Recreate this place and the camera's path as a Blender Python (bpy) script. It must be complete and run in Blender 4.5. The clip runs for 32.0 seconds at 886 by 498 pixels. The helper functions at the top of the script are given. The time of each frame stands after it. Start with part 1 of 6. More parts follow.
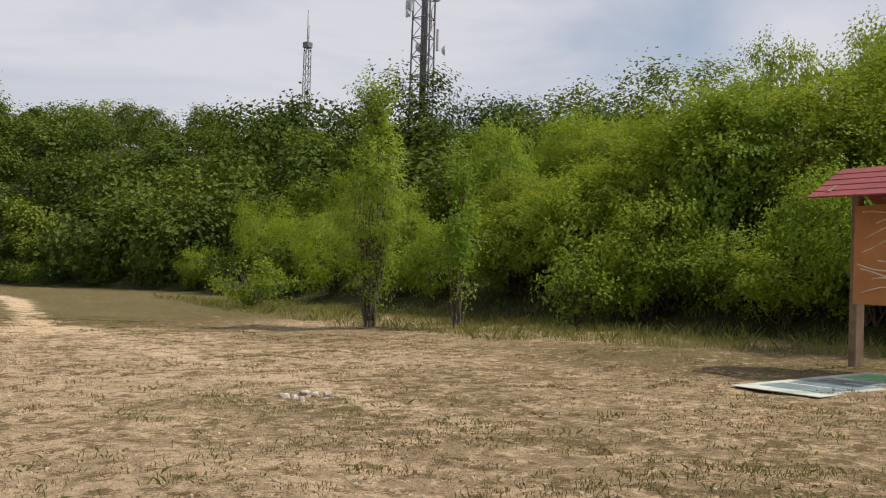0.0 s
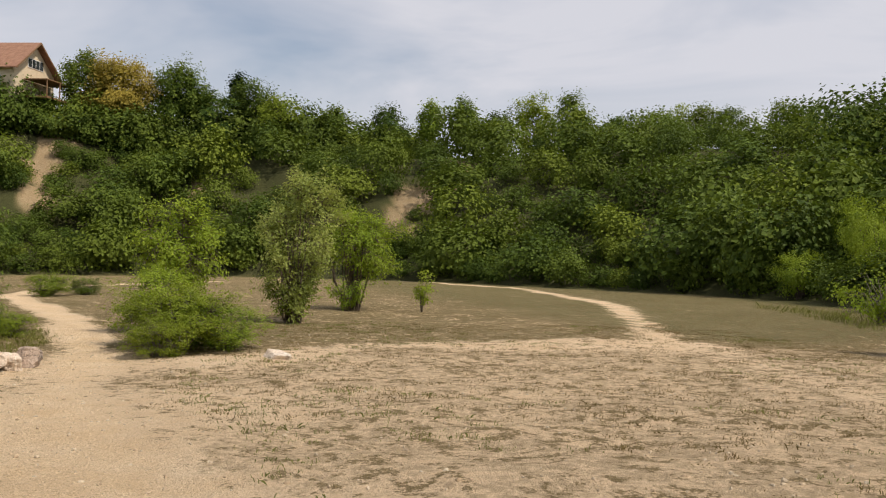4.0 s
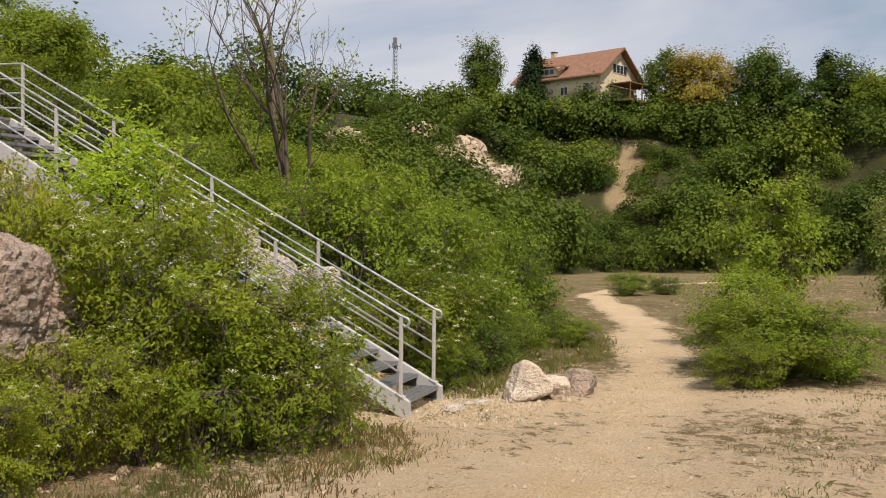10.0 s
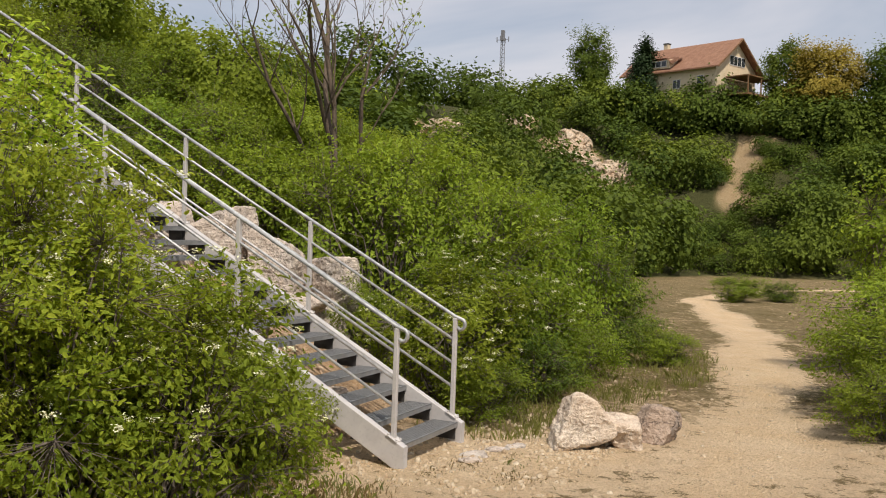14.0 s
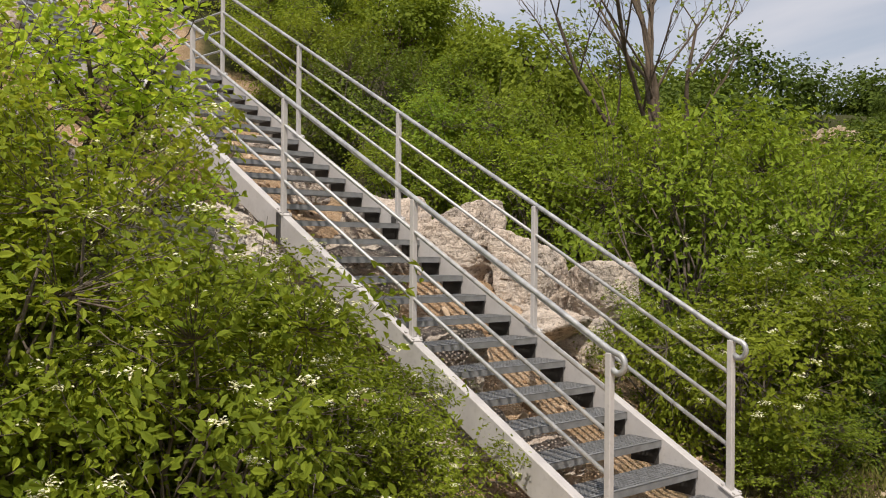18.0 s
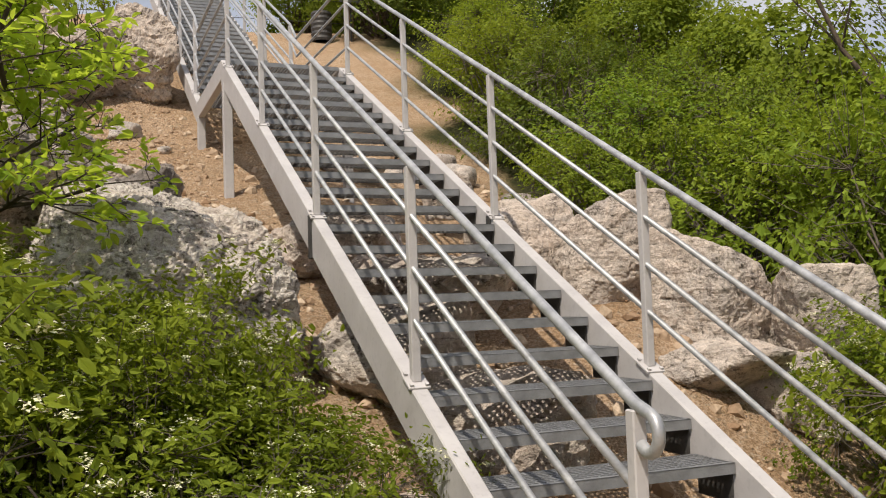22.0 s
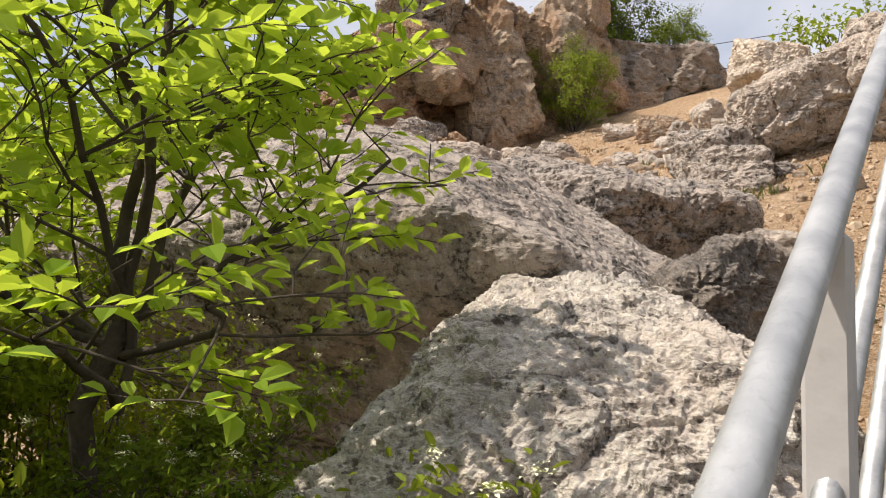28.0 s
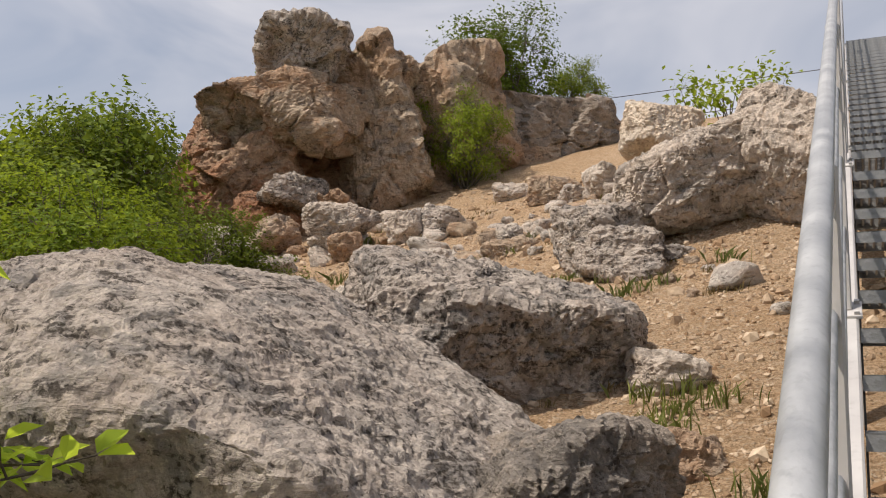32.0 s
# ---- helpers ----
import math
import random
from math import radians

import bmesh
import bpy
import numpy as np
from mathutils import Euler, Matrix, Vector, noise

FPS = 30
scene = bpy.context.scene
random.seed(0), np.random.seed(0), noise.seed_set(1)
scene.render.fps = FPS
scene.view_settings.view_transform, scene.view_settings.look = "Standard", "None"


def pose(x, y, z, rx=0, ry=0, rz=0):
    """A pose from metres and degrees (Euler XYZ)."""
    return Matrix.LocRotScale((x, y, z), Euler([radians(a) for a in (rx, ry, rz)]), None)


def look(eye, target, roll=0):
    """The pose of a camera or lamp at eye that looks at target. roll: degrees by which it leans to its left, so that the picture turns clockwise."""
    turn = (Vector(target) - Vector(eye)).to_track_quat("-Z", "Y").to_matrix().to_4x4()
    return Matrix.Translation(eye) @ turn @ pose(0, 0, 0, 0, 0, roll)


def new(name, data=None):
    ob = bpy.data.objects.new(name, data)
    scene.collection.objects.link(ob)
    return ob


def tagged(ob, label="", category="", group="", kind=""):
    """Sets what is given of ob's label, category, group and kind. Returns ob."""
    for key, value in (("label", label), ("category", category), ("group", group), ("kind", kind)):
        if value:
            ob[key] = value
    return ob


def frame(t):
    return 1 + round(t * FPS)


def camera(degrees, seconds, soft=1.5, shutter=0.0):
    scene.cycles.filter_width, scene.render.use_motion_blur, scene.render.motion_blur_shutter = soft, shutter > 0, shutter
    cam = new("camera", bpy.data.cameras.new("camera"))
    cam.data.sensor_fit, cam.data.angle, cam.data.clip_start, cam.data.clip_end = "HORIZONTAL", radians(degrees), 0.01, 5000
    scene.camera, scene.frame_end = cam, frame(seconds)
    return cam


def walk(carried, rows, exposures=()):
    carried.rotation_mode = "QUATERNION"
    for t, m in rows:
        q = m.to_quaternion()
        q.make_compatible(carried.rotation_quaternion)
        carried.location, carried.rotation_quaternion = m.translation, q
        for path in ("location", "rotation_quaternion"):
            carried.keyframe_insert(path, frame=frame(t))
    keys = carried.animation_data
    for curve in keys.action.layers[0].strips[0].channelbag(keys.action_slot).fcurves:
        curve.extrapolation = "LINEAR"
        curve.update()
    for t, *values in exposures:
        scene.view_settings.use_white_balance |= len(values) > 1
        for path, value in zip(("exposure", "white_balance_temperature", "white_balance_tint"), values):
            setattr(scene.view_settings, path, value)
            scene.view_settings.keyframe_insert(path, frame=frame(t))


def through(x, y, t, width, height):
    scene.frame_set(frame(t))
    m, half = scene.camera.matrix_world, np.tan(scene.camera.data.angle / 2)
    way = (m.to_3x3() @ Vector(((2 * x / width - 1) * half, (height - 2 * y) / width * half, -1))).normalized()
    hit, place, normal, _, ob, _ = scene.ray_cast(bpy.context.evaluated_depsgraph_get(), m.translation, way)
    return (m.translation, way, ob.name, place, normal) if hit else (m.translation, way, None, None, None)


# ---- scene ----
import itertools

cam = camera(51.3, 32.0, soft=1.1)

PATH = [
    (0, (-19.811, -3.363, 2.311), (-18.529, -4.897, 2.339), 1.8),
    (1, (-18.518, -3.702, 2.318), (-16.887, -4.859, 2.361), 2.8),
    (2, (-17.111, -4.017, 2.297), (-15.324, -4.915, 2.323), 2.4),
    (2.5, (-16.583, -4.042, 2.303), (-14.754, -4.851, 2.328), 2.3),
    (4.5, (-14.73, -4.197, 2.291), (-12.777, -4.63, 2.282), 1.8),
    (5, (-14.314, -4.241, 2.267), (-12.331, -4.504, 2.254), 1.9),
    (6, (-13.636, -4.247, 2.269), (-11.64, -4.116, 2.259), 1.2),
    (7, (-12.724, -4.168, 2.234), (-10.765, -3.763, 2.223), 0.9),
    (8, (-11.894, -4.124, 2.228), (-9.962, -3.609, 2.185), 0.6),
    (9, (-11.084, -4.068, 2.222), (-9.176, -3.471, 2.173), 0.5),
    (10, (-10.372, -4.057, 2.216), (-8.479, -3.412, 2.182), 0.6),
    (11, (-9.422, -4.003, 2.168), (-7.542, -3.321, 2.114), -0.0),
    (12, (-8.573, -3.899, 2.165), (-6.711, -3.173, 2.093), -0.2),
    (13, (-7.755, -3.766, 2.127), (-5.913, -2.992, 2.047), 0.9),
    (13.5, (-7.366, -3.74, 2.106), (-5.535, -2.939, 2.038), 1.7),
    (15.5, (-5.878, -3.631, 1.937), (-4.209, -2.529, 1.906), 0.6),
    (16, (-5.504, -3.541, 1.894), (-3.877, -2.381, 1.831), 0.2),
    (17, (-4.761, -3.392, 1.786), (-3.291, -2.037, 1.729), 0.4),
    (18, (-3.989, -3.22, 1.749), (-2.683, -1.706, 1.751), 0.5),
    (19, (-3.314, -3.009, 1.731), (-2.225, -1.333, 1.81), 0.0),
    (20, (-2.668, -2.735, 1.648), (-1.844, -0.92, 1.807), 0.1),
    (21, (-2.022, -2.439, 1.527), (-1.267, -0.594, 1.684), -1.3),
    (22, (-1.356, -2.097, 1.495), (-0.623, -0.239, 1.608), -1.9),
    (23, (-0.682, -1.741, 1.466), (-0.006, 0.139, 1.552), -1.1),
    (24, (-0.186, -1.258, 1.441), (0.063, 0.722, 1.58), -0.2),
    (25, (0.121, -0.682, 1.382), (-0.193, 1.273, 1.664), -0.4),
    (25.5, (0.3, -0.466, 1.405), (-0.285, 1.418, 1.737), -0.3),
    (27.5, (0.155, 0.569, 1.833), (-0.837, 2.295, 2.031), 1.7),
    (28, (0.109, 0.83, 1.968), (-0.877, 2.552, 2.212), 2.0),
    (28.5, (0.145, 0.968, 2.078), (-0.817, 2.693, 2.389), 2.4),
    (29, (0.11, 1.205, 2.176), (-0.8, 2.951, 2.527), 2.0),
    (30, (0.085, 1.566, 2.335), (-0.734, 3.364, 2.646), 1.5),
    (31, (0.044, 1.885, 2.512), (-0.771, 3.694, 2.771), 1.8),
    (32, (0.040, 1.99, 2.637), (-0.776, 3.787, 2.96), 1.4),
]
walk(cam, [(t, look(eye, aim, lean)) for t, eye, aim, lean in PATH], [(0, 0.0), (26, 0.0), (27.6, 0.35), (28.3, 0.35), (29, 0.1), (30, 0.0), (32, 0.0)])

# ---- world and sun ----
SUN_BEARING, SUN_HEIGHT = 226.0, 57.0
world = bpy.data.worlds.new("sky")
scene.world = world
world.use_nodes = True
wt = world.node_tree
wt.nodes.clear()
w_out = wt.nodes.new("ShaderNodeOutputWorld")
w_bg = wt.nodes.new("ShaderNodeBackground")
w_sky = wt.nodes.new("ShaderNodeTexSky")
w_sky.sky_type = "NISHITA"
w_sky.sun_disc = False
w_sky.sun_elevation = radians(SUN_HEIGHT)
w_sky.sun_rotation = radians(SUN_BEARING)
w_sky.air_density, w_sky.dust_density, w_sky.ozone_density = 1.0, 2.0, 1.0
# thin drifting cloud, everywhere over the sky
w_co = wt.nodes.new("ShaderNodeTexCoord")
w_map = wt.nodes.new("ShaderNodeMapping")
w_map.inputs["Scale"].default_value = (1.0, 1.0, 3.2)
w_noise = wt.nodes.new("ShaderNodeTexNoise")
w_noise.inputs["Scale"].default_value = 2.1
w_noise.inputs["Detail"].default_value = 5.0
w_noise.inputs["Roughness"].default_value = 0.55
w_noise.inputs["Distortion"].default_value = 0.6
w_ramp = wt.nodes.new("ShaderNodeMapRange")
w_ramp.inputs["From Min"].default_value, w_ramp.inputs["From Max"].default_value = 0.30, 0.62
w_ramp.inputs["To Min"].default_value, w_ramp.inputs["To Max"].default_value = 0.25, 0.92
w_mix = wt.nodes.new("ShaderNodeMix")
w_mix.data_type = "RGBA"
w_mix.inputs["B"].default_value = (6.75, 6.7, 7.2, 1)
w_bg.inputs["Strength"].default_value = 0.105
wt.links.new(w_co.outputs["Generated"], w_map.inputs["Vector"])
wt.links.new(w_map.outputs["Vector"], w_noise.inputs["Vector"])
wt.links.new(w_noise.outputs["Fac"], w_ramp.inputs["Value"])
wt.links.new(w_ramp.outputs["Result"], w_mix.inputs["Factor"])
wt.links.new(w_sky.outputs["Color"], w_mix.inputs["A"])
wt.links.new(w_mix.outputs["Result"], w_bg.inputs["Color"])
wt.links.new(w_bg.outputs["Background"], w_out.inputs["Surface"])

sun_data = bpy.data.lights.new("sun", "SUN")
sun_data.energy, sun_data.angle, sun_data.color = 4.2, radians(0.6), (1.0, 0.90, 0.775)
sun = new("sun", sun_data)
sb, sh = radians(SUN_BEARING), radians(SUN_HEIGHT)
SUN_DIR = Vector((math.sin(sb) * math.cos(sh), math.cos(sb) * math.cos(sh), math.sin(sh)))
sun.matrix_world = look(tuple(SUN_DIR * 60), (0, 0, 0))
scene.view_settings.exposure = 0.0


# ---- materials ----
class Nodes:
    """A small builder for one node material."""

    def __init__(self, name):
        self.mat = bpy.data.materials.new(name)
        self.mat.use_nodes = True
        self.t = self.mat.node_tree
        self.t.nodes.clear()
        self.out = self.t.nodes.new("ShaderNodeOutputMaterial")
        self.bsdf = self.t.nodes.new("ShaderNodeBsdfPrincipled")
        self.t.links.new(self.bsdf.outputs[0], self.out.inputs["Surface"])
        self.pos = None

    def node(self, kind, **sets):
        n = self.t.nodes.new(kind)
        for k, v in sets.items():
            n.inputs[k].default_value = v
        return n

    def put(self, a, b):
        self.t.links.new(a, b)

    def where(self, local=False):
        if local:
            return self.node("ShaderNodeTexCoord").outputs["Object"]
        if self.pos is None:
            self.pos = self.node("ShaderNodeNewGeometry").outputs["Position"]
        return self.pos

    def noise(self, scale, detail=4.0, rough=0.55, local=False, warp=0.0):
        n = self.node("ShaderNodeTexNoise", Scale=scale, Detail=detail, Roughness=rough, Distortion=warp)
        self.put(self.where(local), n.inputs["Vector"])
        return n.outputs["Fac"]

    def ridges(self, scale, detail=5.0, local=False):
        n = self.node("ShaderNodeTexNoise", Scale=scale, Detail=detail, Roughness=0.6)
        n.noise_type = "RIDGED_MULTIFRACTAL"
        self.put(self.where(local), n.inputs["Vector"])
        return n.outputs["Fac"]

    def cells(self, scale, local=False, feature="F1"):
        n = self.node("ShaderNodeTexVoronoi", Scale=scale)
        n.feature = feature
        self.put(self.where(local), n.inputs["Vector"])
        return n.outputs["Distance"]

    def span(self, value, lo, hi, to_lo=0.0, to_hi=1.0):
        n = self.node("ShaderNodeMapRange")
        for k, v in (("From Min", lo), ("From Max", hi), ("To Min", to_lo), ("To Max", to_hi)):
            n.inputs[k].default_value = v
        self.put(value, n.inputs["Value"])
        return n.outputs["Result"]

    def math(self, op, a, b):
        n = self.node("ShaderNodeMath")
        n.operation = op
        for k, v in ((0, a), (1, b)):
            if isinstance(v, (int, float)):
                n.inputs[k].default_value = v
            else:
                self.put(v, n.inputs[k])
        return n.outputs[0]

    def mix(self, fac, a, b, mode="MIX"):
        n = self.node("ShaderNodeMix")
        n.data_type, n.blend_type = "RGBA", mode
        for k, v in (("Factor", fac), ("A", a), ("B", b)):
            s = n.inputs[k] if k == "Factor" else [i for i in n.inputs if i.name == k and i.type == "RGBA"][0]
            if isinstance(v, (int, float)):
                s.default_value = v
            elif isinstance(v, tuple):
                s.default_value = (*v, 1)
            else:
                self.put(v, s)
        return [o for o in n.outputs if o.type == "RGBA"][0]

    def finish(self, color, rough=0.8, metal=0.0, bump=None, strength=0.5, depth=0.02, spec=0.4):
        b = self.bsdf.inputs
        if isinstance(color, tuple):
            b["Base Color"].default_value = (*color, 1)
        else:
            self.put(color, b["Base Color"])
        if isinstance(rough, (int, float)):
            b["Roughness"].default_value = rough
        else:
            self.put(rough, b["Roughness"])
        b["Metallic"].default_value = metal
        b["Specular IOR Level"].default_value = spec
        if bump is not None:
            n = self.node("ShaderNodeBump", Strength=strength, Distance=depth)
            self.put(bump, n.inputs["Height"])
            self.put(n.outputs["Normal"], b["Normal"])
        return self.mat


def leaf_material(name, light, dark, through=0.35, far=False):
    n = Nodes(name)
    geo = n.node("ShaderNodeNewGeometry").outputs["Random Per Island"]
    obj = n.node("ShaderNodeObjectInfo").outputs["Random"]
    big = n.noise(0.3 if far else 0.6, 2.0)
    col = n.mix(geo, dark, light)
    col = n.mix(n.span(big, 0.38, 0.62, 0.0, 0.7), col, tuple(c * f for c, f in zip(dark, (0.7, 0.78, 0.8))))
    if far:
        att = n.node("ShaderNodeAttribute")
        att.attribute_name = "tint"
        col = n.mix(n.span(att.outputs["Fac"], 0.0, 1.0, 0.0, 0.75), col, (light[0] * 1.8, light[1] * 1.45, light[2] * 1.1))
    warm = n.mix(n.span(obj, 0.0, 1.0, 0.0, 0.3), col, (light[0] * 1.35, light[1] * 1.05, light[2] * 0.9))
    n.finish(warm, 0.6, spec=0.12)
    tr = n.node("ShaderNodeBsdfTranslucent")
    n.put(n.mix(0.5, warm, (light[0] * 1.5, light[1] * 1.35, light[2] * 0.7)), tr.inputs["Color"])
    mx = n.node("ShaderNodeMixShader")
    mx.inputs[0].default_value = through
    n.put(n.bsdf.outputs[0], mx.inputs[1])
    n.put(tr.outputs[0], mx.inputs[2])
    n.put(mx.outputs[0], n.out.inputs["Surface"])
    return n.mat


def rock_material(name, base, stain, dark, warmth=0.45, lichen=0.5, depth=0.05, pit_shade=0.0):
    """Limestone: cream breaks, rusty stains in patches, grey weathered crust, and near-black shade painted into pits
    and cracks.
    """
    n = Nodes(name)
    big, mid, crust = n.noise(0.8, 3.0, warp=0.6), n.noise(2.7, 6.0, 0.6, warp=0.8), n.noise(9.0, 7.0, 0.68, warp=0.3)
    fine, grain = n.noise(34.0, 5.0, 0.7, warp=0.2), n.noise(120.0, 3.0, 0.6)
    turn = n.node("ShaderNodeMapping", Rotation=(0.75, 0.45, 0.2), Scale=(5.0, 5.0, 17.0))
    n.put(n.where(), turn.inputs["Vector"])
    lay = n.node("ShaderNodeTexNoise", Scale=1.0, Detail=7.0, Roughness=0.68, Distortion=0.9)
    n.put(turn.outputs["Vector"], lay.inputs["Vector"])
    layer = lay.outputs["Fac"]
    col = n.mix(n.span(crust, 0.36, 0.64), tuple(c * 0.72 for c in base), tuple(min(0.86, c * 1.22) for c in base))
    col = n.mix(n.span(big, 0.44, 0.60, 0.0, warmth), col, stain)
    col = n.mix(n.span(n.math("ADD", n.math("MULTIPLY", mid, 0.6), n.math("MULTIPLY", layer, 0.4)), 0.52, 0.60, 0.0, warmth * 0.8), col, tuple(c * 0.8 for c in stain))
    grey = tuple(sum(base) / 3 * f for f in (0.58, 0.53, 0.49))
    col = n.mix(n.span(mid, 0.48, 0.40, 0.0, lichen), col, grey)
    # where the bump runs low, the hollows' shade is painted into the colour
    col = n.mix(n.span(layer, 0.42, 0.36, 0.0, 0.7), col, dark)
    col = n.mix(n.math("MULTIPLY", n.span(n.math("ADD", n.math("MULTIPLY", fine, 0.45), n.math("ADD", n.math("MULTIPLY", crust, 0.25), n.math("MULTIPLY", layer, 0.3))), 0.465 + pit_shade * 0.6, 0.42 + pit_shade * 0.6, 0.0, 0.92), n.span(mid, 0.60 + pit_shade, 0.44 + pit_shade, 0.2, 1.0)), col, dark)
    col = n.mix(n.span(fine, 0.56, 0.64, 0.0, 0.6), col, tuple(min(0.88, c * 1.35) for c in base))
    col = n.mix(n.span(grain, 0.40, 0.60, 0.3, 0.0), col, tuple(c * 0.5 for c in base))
    h = n.math("ADD", n.math("MULTIPLY", crust, 0.7), n.math("MULTIPLY", fine, 0.5))
    h = n.math("ADD", h, n.math("MULTIPLY", layer, 0.8))
    h = n.math("ADD", h, n.math("MULTIPLY", grain, 0.12))
    return n.finish(col, 0.95, bump=h, strength=1.0, depth=depth, spec=0.12)


def ground_material():
    n = Nodes("quarry_ground")
    att = n.node("ShaderNodeAttribute")
    att.attribute_name = "cover"
    sep = n.node("ShaderNodeSeparateColor")
    n.put(att.outputs["Color"], sep.inputs[0])
    bare, hill, green = sep.outputs[0], sep.outputs[1], sep.outputs[2]
    big, mid, fine, grit = n.noise(0.22, 3.0), n.noise(1.3, 5.0, 0.62, warp=0.4), n.noise(8.0, 6.0, 0.7), n.noise(60.0, 4.0, 0.65)
    speck = n.noise(24.0, 6.0, 0.75)
    stones, pebbles = n.cells(16.0), n.cells(42.0)
    sand = n.mix(n.span(mid, 0.3, 0.7), (0.75, 0.55, 0.335), (0.86, 0.68, 0.465))
    sand = n.mix(n.span(grit, 0.40, 0.54, 0.45, 0.0), sand, (0.40, 0.27, 0.14))
    sand = n.mix(n.span(stones, 0.05, 0.2, 0.8, 0.0), sand, (0.78, 0.66, 0.5))
    sand = n.mix(n.span(pebbles, 0.1, 0.26, 0.5, 0.0), sand, (0.74, 0.59, 0.42))
    sand = n.mix(n.span(speck, 0.46, 0.40, 0.0, 0.5), sand, (0.33, 0.22, 0.115))
    worn = n.math("SUBTRACT", 1.0, bare)
    sand = n.mix(n.math("MULTIPLY", worn, n.span(fine, 0.35, 0.62, 0.25, 0.8)), sand, (0.58, 0.445, 0.30))
    straw = n.mix(n.span(speck, 0.42, 0.60), (0.12, 0.085, 0.038), (0.41, 0.30, 0.16))
    grass = n.mix(n.span(speck, 0.42, 0.60), (0.05, 0.055, 0.016), (0.22, 0.19, 0.08))
    # dry growth in patches where the ground is less trodden
    amount = n.math("ADD", n.math("MULTIPLY", mid, 0.5), n.math("ADD", n.math("MULTIPLY", fine, 0.75), n.math("MULTIPLY", speck, 0.45)))
    amount = n.math("SUBTRACT", amount, n.math("MULTIPLY", bare, 0.5))
    amount = n.math("ADD", amount, n.math("MULTIPLY", green, 0.2))
    turf = n.mix(n.span(n.math("ADD", green, n.math("MULTIPLY", big, 0.6)), 0.45, 1.05), straw, grass)
    col = n.mix(n.math("MULTIPLY", n.span(amount, 0.80, 0.885, 0.0, 0.92), n.span(green, 0.0, 0.4, 0.5, 1.0)), sand, turf)
    # small flat mats of dead growth, thick where nobody treads
    tuft = n.math("ADD", n.math("MULTIPLY", n.noise(3.6, 6.0, 0.68, warp=0.3), 0.62), n.math("MULTIPLY", speck, 0.38))
    tuft = n.math("ADD", n.math("SUBTRACT", tuft, n.math("MULTIPLY", bare, 0.12)), n.math("MULTIPLY", n.math("SUBTRACT", big, 0.5), 0.16))
    col = n.mix(n.span(tuft, 0.512, 0.545, 0.0, 0.9), col, n.mix(n.span(grit, 0.4, 0.6), (0.10, 0.075, 0.032), (0.26, 0.19, 0.09)))
    col = n.mix(n.math("MULTIPLY", n.span(pebbles, 0.06, 0.16, 0.55, 0.0), worn), col, (0.80, 0.70, 0.58))
    soil = n.mix(n.span(mid, 0.35, 0.7), (0.60, 0.405, 0.245), (0.73, 0.54, 0.37))
    soil = n.mix(n.span(stones, 0.05, 0.22, 0.7, 0.0), soil, (0.62, 0.53, 0.42))
    soil = n.mix(n.span(pebbles, 0.1, 0.28, 0.6, 0.0), soil, (0.58, 0.44, 0.29))
    soil = n.mix(n.span(fine, 0.5, 0.6, 0.0, 0.55), soil, (0.47, 0.32, 0.19))
    soil = n.mix(n.span(speck, 0.53, 0.60, 0.0, 0.65), soil, (0.68, 0.57, 0.44))
    soil = n.mix(n.span(grit, 0.40, 0.54, 0.75, 0.0), soil, (0.33, 0.20, 0.105))
    soil = n.mix(n.span(speck, 0.46, 0.40, 0.0, 0.6), soil, (0.30, 0.19, 0.10))
    col = n.mix(hill, col, soil)
    # near-black ground beneath the thickets, their shade put into its colour
    woods_shade = n.mix(n.span(fine, 0.3, 0.7), (0.03, 0.035, 0.014), (0.09, 0.09, 0.035))
    col = n.mix(n.span(n.math("SUBTRACT", green, hill), 0.75, 1.0), col, woods_shade)
    h = n.math("ADD", n.math("MULTIPLY", fine, 0.5), n.math("MULTIPLY", speck, 0.5))
    h = n.math("ADD", h, n.math("MULTIPLY", n.span(stones, 0.0, 0.25, 1.0, 0.0), 0.4))
    h = n.math("ADD", h, n.math("MULTIPLY", n.span(pebbles, 0.0, 0.3, 1.0, 0.0), 0.25))
    return n.finish(col, 0.97, bump=h, strength=1.0, depth=0.12, spec=0.1)


def plain(name, a, b, scale=6.0, rough=0.7, metal=0.0, bump=0.15, local=True, spec=0.4):
    n = Nodes(name)
    f, g = n.noise(scale, 5.0, local=local), n.noise(scale * 7, 3.0, local=local)
    col = n.mix(n.span(f, 0.3, 0.7), a, b)
    col = n.mix(n.span(g, 0.55, 0.75, 0.0, 0.35), col, tuple(c * 0.7 for c in a))
    r = n.span(f, 0.3, 0.7, max(0.05, rough - 0.12), min(1.0, rough + 0.12))
    return n.finish(col, r, metal, bump=g, strength=bump, depth=0.01, spec=spec)


M_GROUND = ground_material()
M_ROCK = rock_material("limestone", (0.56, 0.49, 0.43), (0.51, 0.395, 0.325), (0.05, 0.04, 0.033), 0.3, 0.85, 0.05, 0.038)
M_ROCK_WARM = rock_material("ochre_limestone", (0.60, 0.47, 0.35), (0.55, 0.33, 0.20), (0.12, 0.08, 0.055), 0.7, 0.5, 0.07)
M_ROCK_RUST = rock_material("rusty_limestone", (0.52, 0.36, 0.25), (0.46, 0.22, 0.12), (0.12, 0.07, 0.045), 0.9, 0.3, 0.07)
M_ROCK_PALE = rock_material("pale_limestone", (0.70, 0.625, 0.55), (0.64, 0.48, 0.38), (0.12, 0.095, 0.075), 0.45, 0.6)
